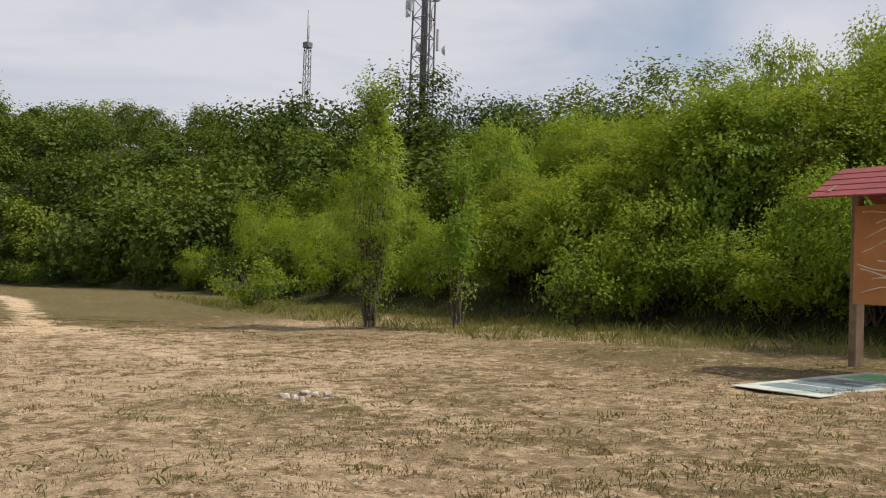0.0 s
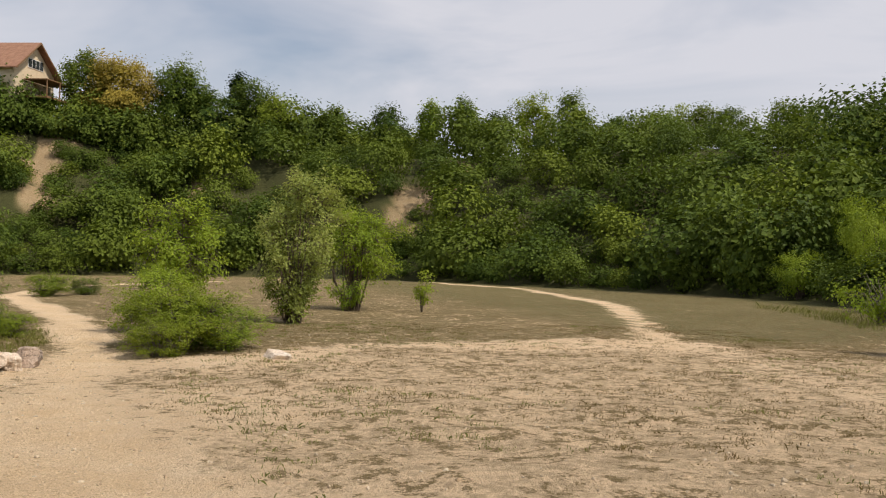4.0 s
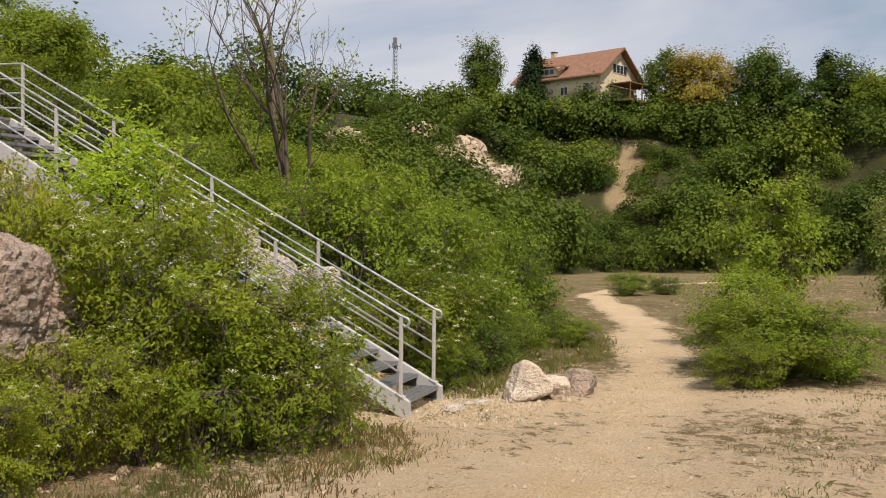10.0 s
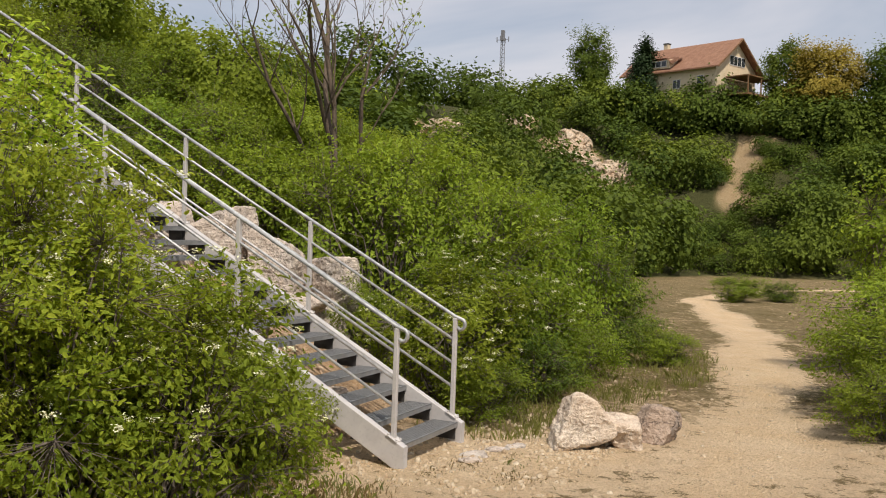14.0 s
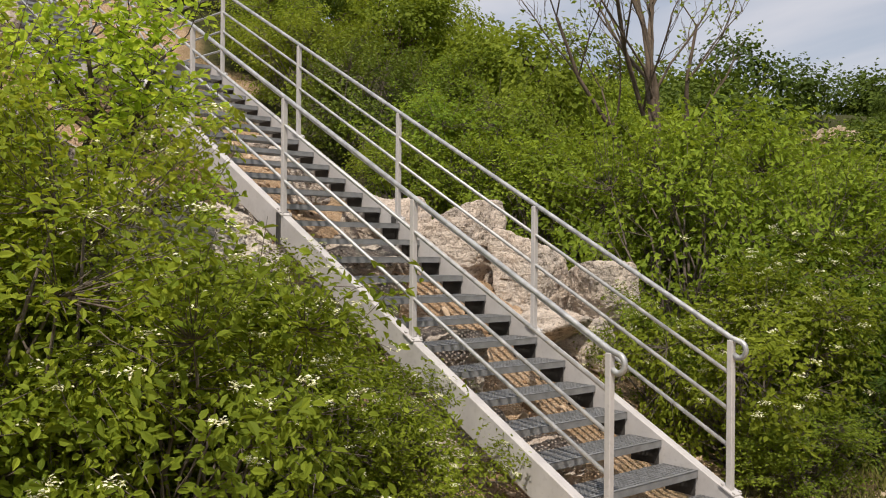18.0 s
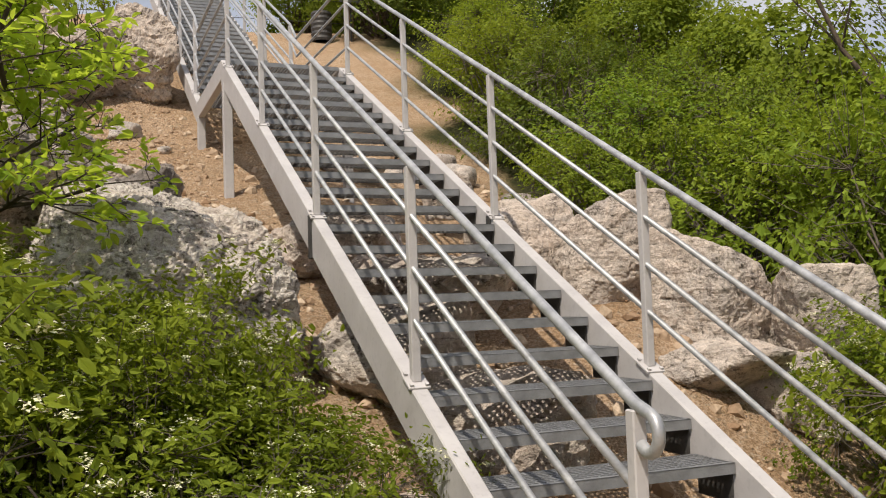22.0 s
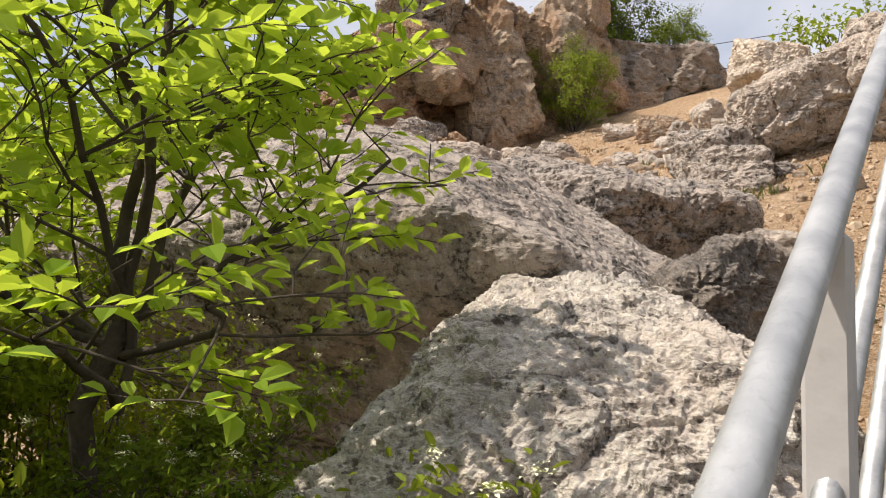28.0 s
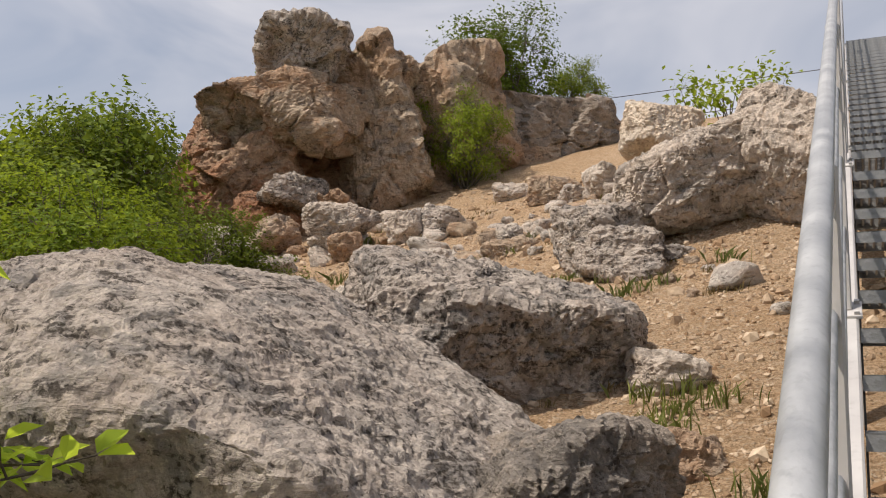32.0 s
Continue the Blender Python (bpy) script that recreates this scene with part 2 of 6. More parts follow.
M_ROCK_WHITE = rock_material("white_limestone", (0.72, 0.615, 0.51), (0.66, 0.47, 0.32), (0.36, 0.28, 0.21), 0.35, 0.25, 0.03)
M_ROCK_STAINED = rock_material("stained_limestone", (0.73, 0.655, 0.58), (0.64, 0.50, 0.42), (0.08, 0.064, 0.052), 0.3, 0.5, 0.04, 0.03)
M_ROCK_CREAM = rock_material("cream_limestone", (0.64, 0.56, 0.485), (0.60, 0.45, 0.34), (0.11, 0.09, 0.07), 0.3, 0.55, 0.04, 0.01)
M_CLIFF = rock_material("cliff_limestone", (0.70, 0.57, 0.43), (0.58, 0.40, 0.26), (0.28, 0.20, 0.13), 0.6, 0.35, 0.1)
M_ROCK_BROWN = rock_material("brown_limestone", (0.50, 0.40, 0.33), (0.48, 0.33, 0.26), (0.10, 0.075, 0.06), 0.6, 0.5)
M_ROCK_SPECK = rock_material("speckled_stone", (0.44, 0.35, 0.28), (0.42, 0.30, 0.21), (0.05, 0.04, 0.035), 0.4, 0.5, 0.03)
M_ROCK_DARK = rock_material("dark_limestone", (0.40, 0.345, 0.295), (0.36, 0.28, 0.22), (0.06, 0.05, 0.042), 0.35, 0.7)
M_PAINT = plain("pale_grey_paint", (0.44, 0.42, 0.415), (0.54, 0.52, 0.51), 5.0, 0.55, 0.0, 0.1)
M_ZINC = plain("galvanised_pipe", (0.33, 0.336, 0.347), (0.57, 0.575, 0.58), 14.0, 0.48, 0.45, 0.12)
M_GRATE = plain("galvanised_grating", (0.24, 0.245, 0.25), (0.36, 0.365, 0.37), 14.0, 0.5, 0.55, 0.2)
M_DARK_STEEL = plain("dark_steel", (0.05, 0.05, 0.05), (0.1, 0.095, 0.09), 12.0, 0.6, 0.4)
M_LEAF = leaf_material("bush_leaf", (0.31, 0.41, 0.046), (0.125, 0.215, 0.024), 0.4)
M_LEAF_DEEP = leaf_material("dogwood_leaf", (0.27, 0.345, 0.036), (0.08, 0.135, 0.014), 0.42)
M_LEAF_NEAR = leaf_material("sunlit_bush_leaf", (0.37, 0.43, 0.042), (0.15, 0.225, 0.022), 0.42)
M_LEAF_BRIGHT = leaf_material("young_leaf", (0.52, 0.64, 0.09), (0.27, 0.42, 0.045), 0.62)
M_LEAF_MID = leaf_material("mid_leaf", (0.285, 0.365, 0.043), (0.105, 0.172, 0.021), 0.4)
M_LEAF_POPLAR = leaf_material("poplar_leaf", (0.33, 0.46, 0.07), (0.14, 0.25, 0.03), 0.45)
M_LEAF_DARK = leaf_material("dark_leaf", (0.18, 0.24, 0.036), (0.06, 0.11, 0.018), 0.33)
M_LEAF_SILVER = leaf_material("silvery_leaf", (0.38, 0.44, 0.14), (0.2, 0.27, 0.06), 0.4)
M_LEAF_YELLOW = leaf_material("yellow_leaf", (0.42, 0.35, 0.07), (0.26, 0.22, 0.04), 0.3, True)
M_LEAF_FAR = leaf_material("far_leaf", (0.115, 0.175, 0.026), (0.028, 0.06, 0.012), 0.25, True)
M_LEAF_FIR = leaf_material("fir_needle", (0.04, 0.075, 0.03), (0.018, 0.04, 0.016), 0.15, True)
M_BARK = plain("bark", (0.09, 0.065, 0.045), (0.17, 0.13, 0.095), 10.0, 0.9, 0.0, 0.6)
M_BARK_DARK = plain("dark_bark", (0.045, 0.034, 0.026), (0.10, 0.078, 0.06), 12.0, 0.9, 0.0, 0.6)
M_BARK_GREY = plain("grey_bark", (0.10, 0.08, 0.065), (0.19, 0.16, 0.13), 9.0, 0.9, 0.0, 0.5)
M_FLOWER = plain("cream_flower", (0.72, 0.71, 0.42), (0.84, 0.83, 0.6), 20.0, 0.8)
M_STRAW = leaf_material("dry_grass", (0.27, 0.21, 0.095), (0.10, 0.078, 0.03), 0.25)
M_GRASS = leaf_material("grass_blade", (0.25, 0.27, 0.08), (0.11, 0.135, 0.04), 0.3)


# ---- helpers for meshes ----
def value_noise(x, y, seed=0):
    """Smooth noise between 0 and 1 on arrays."""
    xi, yi = np.floor(x).astype(np.int64), np.floor(y).astype(np.int64)
    fx, fy = x - xi, y - yi
    fx, fy = fx * fx * (3 - 2 * fx), fy * fy * (3 - 2 * fy)

    def h(i, j):
        v = (i * 374761393 + j * 668265263 + seed * 974711) & 0x7FFFFFFF
        v = ((v ^ (v >> 13)) * 1274126177) & 0x7FFFFFFF
        return ((v ^ (v >> 16)) & 0xFFFF) / 65535.0

    a, b, c, d = h(xi, yi), h(xi + 1, yi), h(xi, yi + 1), h(xi + 1, yi + 1)
    return (a * (1 - fx) + b * fx) * (1 - fy) + (c * (1 - fx) + d * fx) * fy


def np_mesh(name, verts, faces, mat, smooth=False):
    """A mesh from an array of vertices and one array of equal-sided faces."""
    me = bpy.data.meshes.new(name)
    verts, faces = np.asarray(verts, np.float32), np.asarray(faces, np.int32)
    m, k = faces.shape
    me.vertices.add(len(verts))
    me.vertices.foreach_set("co", verts.ravel())
    me.loops.add(m * k)
    me.loops.foreach_set("vertex_index", faces.ravel())
    me.polygons.add(m)
    me.polygons.foreach_set("loop_start", np.arange(0, m * k, k, dtype=np.int32))
    me.polygons.foreach_set("use_smooth", np.full(m, smooth))
    me.materials.append(mat)
    me.update(calc_edges=True)
    return me


def part(name, data, mat=None, parent=None, label="", at=None):
    """One mesh object under a thing or a part; data is a bmesh or a mesh."""
    if isinstance(data, bmesh.types.BMesh):
        me = bpy.data.meshes.new(name)
        data.to_mesh(me)
        data.free()
        me.materials.append(mat)
        data = me
    ob = new(name, data)
    if at is not None:
        ob.matrix_basis = at
    if parent is not None:
        ob.parent = parent
    if label:
        ob["label"] = label
    return ob


def thing(name, label, category, at=None, group="", kind=""):
    e = new(name)
    e.empty_display_size = 0.2
    if at is not None:
        e.matrix_basis = at
    return tagged(e, label, category, group, kind)


def box(bm, lo, hi, turn=None, bevel=0.0):
    """A box between two corners, in an optional frame."""
    lo, hi = Vector(lo), Vector(hi)
    r = bmesh.ops.create_cube(bm, size=1.0)
    m = Matrix.LocRotScale((lo + hi) / 2, None, hi - lo)
    vs = r["verts"]
    bmesh.ops.transform(bm, matrix=m if turn is None else turn @ m, verts=vs)
    if bevel:
        es = list({e for v in vs for e in v.link_edges})
        bmesh.ops.bevel(bm, geom=es, offset=bevel, segments=1, affect="EDGES")
    return vs


def boxes_mesh(name, items, mat):
    """Many plain bars in one mesh, for gratings and lattices: items of (lo, hi)."""
    lo = np.array([i[0] for i in items], float)
    hi = np.array([i[1] for i in items], float)
    c = np.array([[0, 0, 0], [1, 0, 0], [1, 1, 0], [0, 1, 0], [0, 0, 1], [1, 0, 1], [1, 1, 1], [0, 1, 1]], float)
    v = lo[:, None] + c[None] * (hi - lo)[:, None]
    f = np.array([[0, 3, 2, 1], [4, 5, 6, 7], [0, 1, 5, 4], [1, 2, 6, 5], [2, 3, 7, 6], [3, 0, 4, 7]])
    f = (np.arange(len(items))[:, None, None] * 8 + f[None]).reshape(-1, 4)
    return np_mesh(name, v.reshape(-1, 3), f, mat)


def tube_data(segs, sides=6):
    """Tapered tubes: rows of start, end, start radius, end radius."""
    s = np.asarray(segs, float)
    a, b = s[:, :3], s[:, 3:6]
    d = b - a
    d /= np.maximum(np.linalg.norm(d, axis=1), 1e-6)[:, None]
    up = np.where(np.abs(d[:, 2:3]) > 0.9, np.array([[1.0, 0, 0]]), np.array([[0, 0, 1.0]]))
    u = np.cross(d, up)
    u /= np.linalg.norm(u, axis=1)[:, None]
    w = np.cross(d, u)
    ang = np.arange(sides) * 2 * np.pi / sides
    ring = np.cos(ang)[None, :, None] * u[:, None] + np.sin(ang)[None, :, None] * w[:, None]
    v = np.concatenate([a[:, None] + ring * s[:, 6][:, None, None], b[:, None] + ring * s[:, 7][:, None, None]], 1)
    i = np.arange(sides)
    q = np.stack([i, (i + 1) % sides, (i + 1) % sides + sides, i + sides], 1)
    f = (np.arange(len(s))[:, None, None] * 2 * sides + q[None]).reshape(-1, 4)
    return v.reshape(-1, 3), f


def pipe(points, r, sides=10):
    """A bmesh pipe through points, with closed ends."""
    bm = bmesh.new()
    pts = [Vector(p) for p in points]
    rings = []
    for i, p in enumerate(pts):
        d = (pts[min(i + 1, len(pts) - 1)] - pts[max(i - 1, 0)]).normalized()
        side = d.cross(Vector((1, 0, 0)) if abs(d.x) < 0.9 else Vector((0, 1, 0))).normalized()
        other = d.cross(side)
        rings.append([bm.verts.new(p + (side * math.cos(k * 2 * math.pi / sides) + other * math.sin(k * 2 * math.pi / sides)) * r) for k in range(sides)])
    for a, b in zip(rings, rings[1:]):
        for k in range(sides):
            f = bm.faces.new((a[k], a[(k + 1) % sides], b[(k + 1) % sides], b[k]))
            f.smooth = True
    bm.faces.new(rings[0][::-1])
    bm.faces.new(rings[-1])
    return bm


# ---- the lie of the land ----
FLOOR = np.array([(-60, 3), (-30, 5), (-16, 4), (-8, 2.6), (-3, 1.2), (0, 0.7), (2.6, 0.9), (6, 2.4), (10, 3), (24, 5), (45, 10), (66, 15), (84, 12),
                  (89, -4), (80, -22), (66, -31), (50, -36), (38, -39), (22, -37), (10, -32), (0, -29), (-8, -27), (-14, -25), (-24, -26), (-60, -40)], float)


def outside(x, y):
    """Metres outside the quarry floor; negative on it."""
    px, py = np.asarray(x, float).ravel(), np.asarray(y, float).ravel()
    best = np.full(px.shape, 1e9)
    inside = np.zeros(px.shape, bool)
    for (ax, ay), (bx, by) in zip(FLOOR, np.roll(FLOOR, -1, 0)):
        ex, ey = bx - ax, by - ay
        k = np.clip(((px - ax) * ex + (py - ay) * ey) / (ex * ex + ey * ey), 0, 1)
        best = np.minimum(best, np.hypot(px - ax - k * ex, py - ay - k * ey))
        cross = (ay > py) != (by > py)
        with np.errstate(divide="ignore", invalid="ignore"):
            inside ^= cross & (px < (bx - ax) * (py - ay) / (by - ay) + ax)
    return np.where(inside, -best, best).reshape(np.shape(x))


def height(x, y):
    """The ground's height."""
    x, y = np.asarray(x, float), np.asarray(y, float)
    floor = np.where(x < 0, -0.037 * np.maximum(x, -30), -0.018 * np.minimum(x, 90)) - 0.012 * np.clip(y, -40, 15)
    d = np.maximum(outside(x, y), 0)
    west = np.clip((x + 60) / 30, 0, 1)
    east = np.clip((x - 14) / 66, 0, 1)
    south = np.clip((-y - 10) / 15, 0, 1)
    north = np.interp(x, (-60, 12, 19, 30, 75), (9.5, 9.5, 5.5, 7.5, 18.5))
    top = north * (1 - south) + (8.7 + 6.4 * east) * south
    grade = 0.43 + 0.11 * east + 0.08 * south + 0.13 * np.exp(-(((x - 10) / 5) ** 2)) * (1 - south)
    rise = grade * d + 0.008 * np.minimum(np.maximum(d - 9, 0), 14) ** 2 * (1 - east) * (1 - south)
    lumps = (value_noise(x * 0.13, y * 0.13, 3) - 0.5) * 3.0 + (value_noise(x * 0.4, y * 0.4, 5) - 0.5) * 1.0
    far = np.clip((d - 12) / 20, 0, 1)
    rise = rise + lumps * np.clip(d / 12, 0, 1) * np.clip((np.hypot(x, y - 8) - 12) / 12, 0, 1)
    rise = top - np.logaddexp(0, (top - rise) / 1.2) * 1.2 + np.logaddexp(0, top / 1.2) * 1.2 - top
    rise = np.maximum(rise, 0) * west + far * 0.02 * np.minimum(d, 600)
    small = (value_noise(x * 0.9, y * 0.9, 11) - 0.5) * 0.10 + (value_noise(x * 3.1, y * 3.1, 12) - 0.5) * 0.045
    banks = 0.45 * np.exp(-((x + 1) / 2) ** 2 - ((y - 12.4) / 1.6) ** 2) + 0.4 * np.exp(-((x - 2.5) / 0.9) ** 2 - ((y - 3.6) / 1.2) ** 2)
    return floor + rise + banks + small * np.clip(1 - d / 40, 0.2, 1)


def z_at(x, y):
    return float(height(np.array([x]), np.array([y]))[0])


def near_line(x, y, pts):
    """Distance to a line of points."""
    best = np.full(np.shape(x), 1e9)
    for (ax, ay), (bx, by) in zip(pts, pts[1:]):
        ex, ey = bx - ax, by - ay
        k = np.clip(((x - ax) * ex + (y - ay) * ey) / (ex * ex + ey * ey), 0, 1)
        best = np.minimum(best, np.hypot(x - ax - k * ex, y - ay - k * ey))
    return best


TRACK = [(-30, -5), (-16, -5.2), (-9, -3.6), (-2, -2.6), (3.5, -2.6), (6.5, -2.3), (10, -1.8), (16, -1.0), (24, 1.0), (34, 3.5), (50, 2), (66, -8)]
FAR_TRACK = [(-14, -11), (-4, -14), (4.9, -16.8), (5.5, -16.0), (12.7, -19.2), (23.8, -24.0), (28.7, -25.4), (50.4, -29.4), (65.3, -27.4), (78.2, -23.4)]
CROSS_TRACK = [(2.8, -5.1), (6.1, -8.5), (5.5, -12.3), (4.8, -15.9)]
# bare patches on the far slope: centre and half sizes along the slope and up it
SCARS = [(99, 31.4, 3.6, 5), (96, 25, 4, 5), (78, 37.5, 3.5, 4), (66, 37, 3.5, 4), (106, 39, 4, 3), (54, 31, 4, 4), (100, 11, 1.8, 5), (108, 11.6, 2.2, 6), (115, 11.0, 2.6, 3), (121, -2, 4, 2.5), (114, -21, 1.5, 5), (86, -28.4, 1.4, 4), (90, -31, 2.6, 4.5), (97, -37.2, 1.7, 7), (105, -6.6, 1.4, 3)]


def scar(x, y):
    s = np.zeros(np.shape(x))
    wob = (value_noise(x * 0.5, y * 0.5, 21) - 0.5) * 0.9
    for cx, cy, a, b in SCARS:
        r = np.hypot((x - cx) / b, (y - cy) / a)
        s = np.maximum(s, np.clip((1.15 - r + wob) / 0.35, 0, 1))
    return s


def sandy_slope(x, y):
    """1 on the open sandy slope round the stairs."""
    edge = (value_noise(x * 0.6, y * 0.6, 31) - 0.5) * 1.6
    a = np.clip((x + 9.5 + edge) / 1.0, 0, 1) * np.clip((3.6 + edge - x - np.clip(y - 6, 0, 12) * -0.18) / 0.8, 0, 1)
    return a * np.clip((y - 0.4) / 0.8, 0, 1) * np.clip((24 - y) / 2, 0, 1)


def ground_sheet():
    def lines(parts):
        out = []
        for lo, hi, step in parts:
            out += list(np.arange(lo, hi - step * 0.5, step))
        return np.array(out + [parts[-1][1]])

    far = [4000, 1800, 900, 520, 330]
    gx = np.r_[[-v for v in far], lines([(-230, -60, 17), (-60, -24, 2), (-24, 9, 0.22), (9, 30, 0.6), (30, 130, 1.6), (130, 230, 12)]), far[::-1]]
    gy = np.r_[[-v for v in far], lines([(-230, -110, 15), (-110, -30, 2), (-30, -15, 0.6), (-15, 20, 0.22), (20, 60, 1.6), (60, 230, 14)]), far[::-1]]
    X, Y = np.meshgrid(gx, gy)
    Z = height(X, Y)
    nx, ny = len(gx), len(gy)
    i = (np.arange(ny - 1)[:, None] * nx + np.arange(nx - 1)[None]).ravel()
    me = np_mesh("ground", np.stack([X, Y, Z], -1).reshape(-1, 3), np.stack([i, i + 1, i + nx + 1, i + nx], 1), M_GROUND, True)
    d = outside(X, Y)
    wob = (value_noise(X * 0.35, Y * 0.35, 41) - 0.5) * 2.0
    yard = np.clip((3.6 + wob * 2.2 - np.hypot((X + 3) * 0.6, Y + 2.2)) / 3.0, 0, 1) * 0.4
    bare = np.maximum(np.clip((1.35 + 0.5 * wob - near_line(X, Y, TRACK) * np.clip((X + 22) / 16, 0.8, 1.6)) / 1.1, 0, 1), yard)
    bare = np.maximum(bare, np.clip((np.where(X > 5, 0.62, 0.55) + 0.1 * wob - near_line(X, Y, FAR_TRACK)) / np.where(X > 5, 0.6, 1.2), 0, 1) * np.where(X > 5, 1, 0.5))
    bare = np.maximum(bare, np.clip((1.7 + 0.9 * wob - near_line(X, Y, CROSS_TRACK)) / 1.6, 0, 1) * 0.6)
    bare = np.maximum(bare, np.clip((2.2 + wob - np.hypot(X - 0.8, Y + 0.6)) / 1.5, 0, 1))
    hill = np.maximum(sandy_slope(X, Y), 0.42 * scar(X, Y))
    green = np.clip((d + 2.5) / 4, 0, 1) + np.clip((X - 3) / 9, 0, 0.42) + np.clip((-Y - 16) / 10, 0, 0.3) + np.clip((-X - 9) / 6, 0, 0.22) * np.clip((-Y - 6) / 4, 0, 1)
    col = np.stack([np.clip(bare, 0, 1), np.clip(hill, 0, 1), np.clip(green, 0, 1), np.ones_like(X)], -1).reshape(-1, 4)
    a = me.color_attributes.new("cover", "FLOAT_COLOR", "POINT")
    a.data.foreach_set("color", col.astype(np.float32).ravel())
    return tagged(new("ground", me), "sandy quarry floor with dry grass, rising to slopes", "ground", kind="structure")


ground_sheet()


# ---- the stairs ----
STEP, RISE, WIDE = 0.2858, 0.1496, 1.2
SLOPE = RISE / STEP
POST_GAP, POST_HIGH = 6 * STEP, 0.96
Y_LAND, Y_SECOND = 7.07, 9.15
Z_LAND = 0.215 + 25 * RISE


def tread_mesh():
    """A pressed steel grating tread: nosing, frame, bars."""
    w, dp = 0.558, 0.27
    items = [((-w, 0, -0.045), (w, 0.006, 0)), ((-w, 0.0, -0.004), (w, 0.03, 0.0)), ((-w, dp - 0.006, -0.038), (w, dp, 0)),
             ((-w, 0.006, -0.038), (-w + 0.006, dp - 0.006, 0)), ((w - 0.006, 0.006, -0.038), (w, dp - 0.006, 0))]
    n = 34
    for i in range(1, n):
        x = -w + i * 2 * w / n
        items.append(((x - 0.004, 0.03, -0.028), (x + 0.004, dp - 0.006, -0.001)))
    for j in range(7):
        y = 0.052 + j * 0.032
        items.append(((-w + 0.006, y - 0.004, -0.02), (w - 0.006, y + 0.004, 0.001)))
    return boxes_mesh("tread", items, M_GRATE)


def sloped_bar(x, y0, y1, z0, z1, wide, deep):
    """A box-section stringer with eased edges, cut upright at both ends."""
    bm = bmesh.new()
    w, c = wide / 2, 0.006
    prof = [(w, -c), (w - c, 0), (c - w, 0), (-w, -c), (-w, c - deep), (c - w, -deep), (w - c, -deep), (w, c - deep)]
    a = [bm.verts.new((x + px, y0, z0 + pz)) for px, pz in prof]
    b = [bm.verts.new((x + px, y1, z1 + pz)) for px, pz in prof]
    for k in range(8):
        m = (k + 1) % 8
        bm.faces.new((a[k], a[m], b[m], b[k]))
    bm.faces.new(a[::-1])
    bm.faces.new(b)
    bmesh.ops.recalc_face_normals(bm, faces=bm.faces)
    return bm


def base_line(y):
    """Height of the stringer's top under the rails."""
    if y < Y_LAND:
        return 0.25 + SLOPE * y
    if y < Y_SECOND + 0.1:
        return Z_LAND
    return Z_LAND + SLOPE * (y - Y_SECOND)


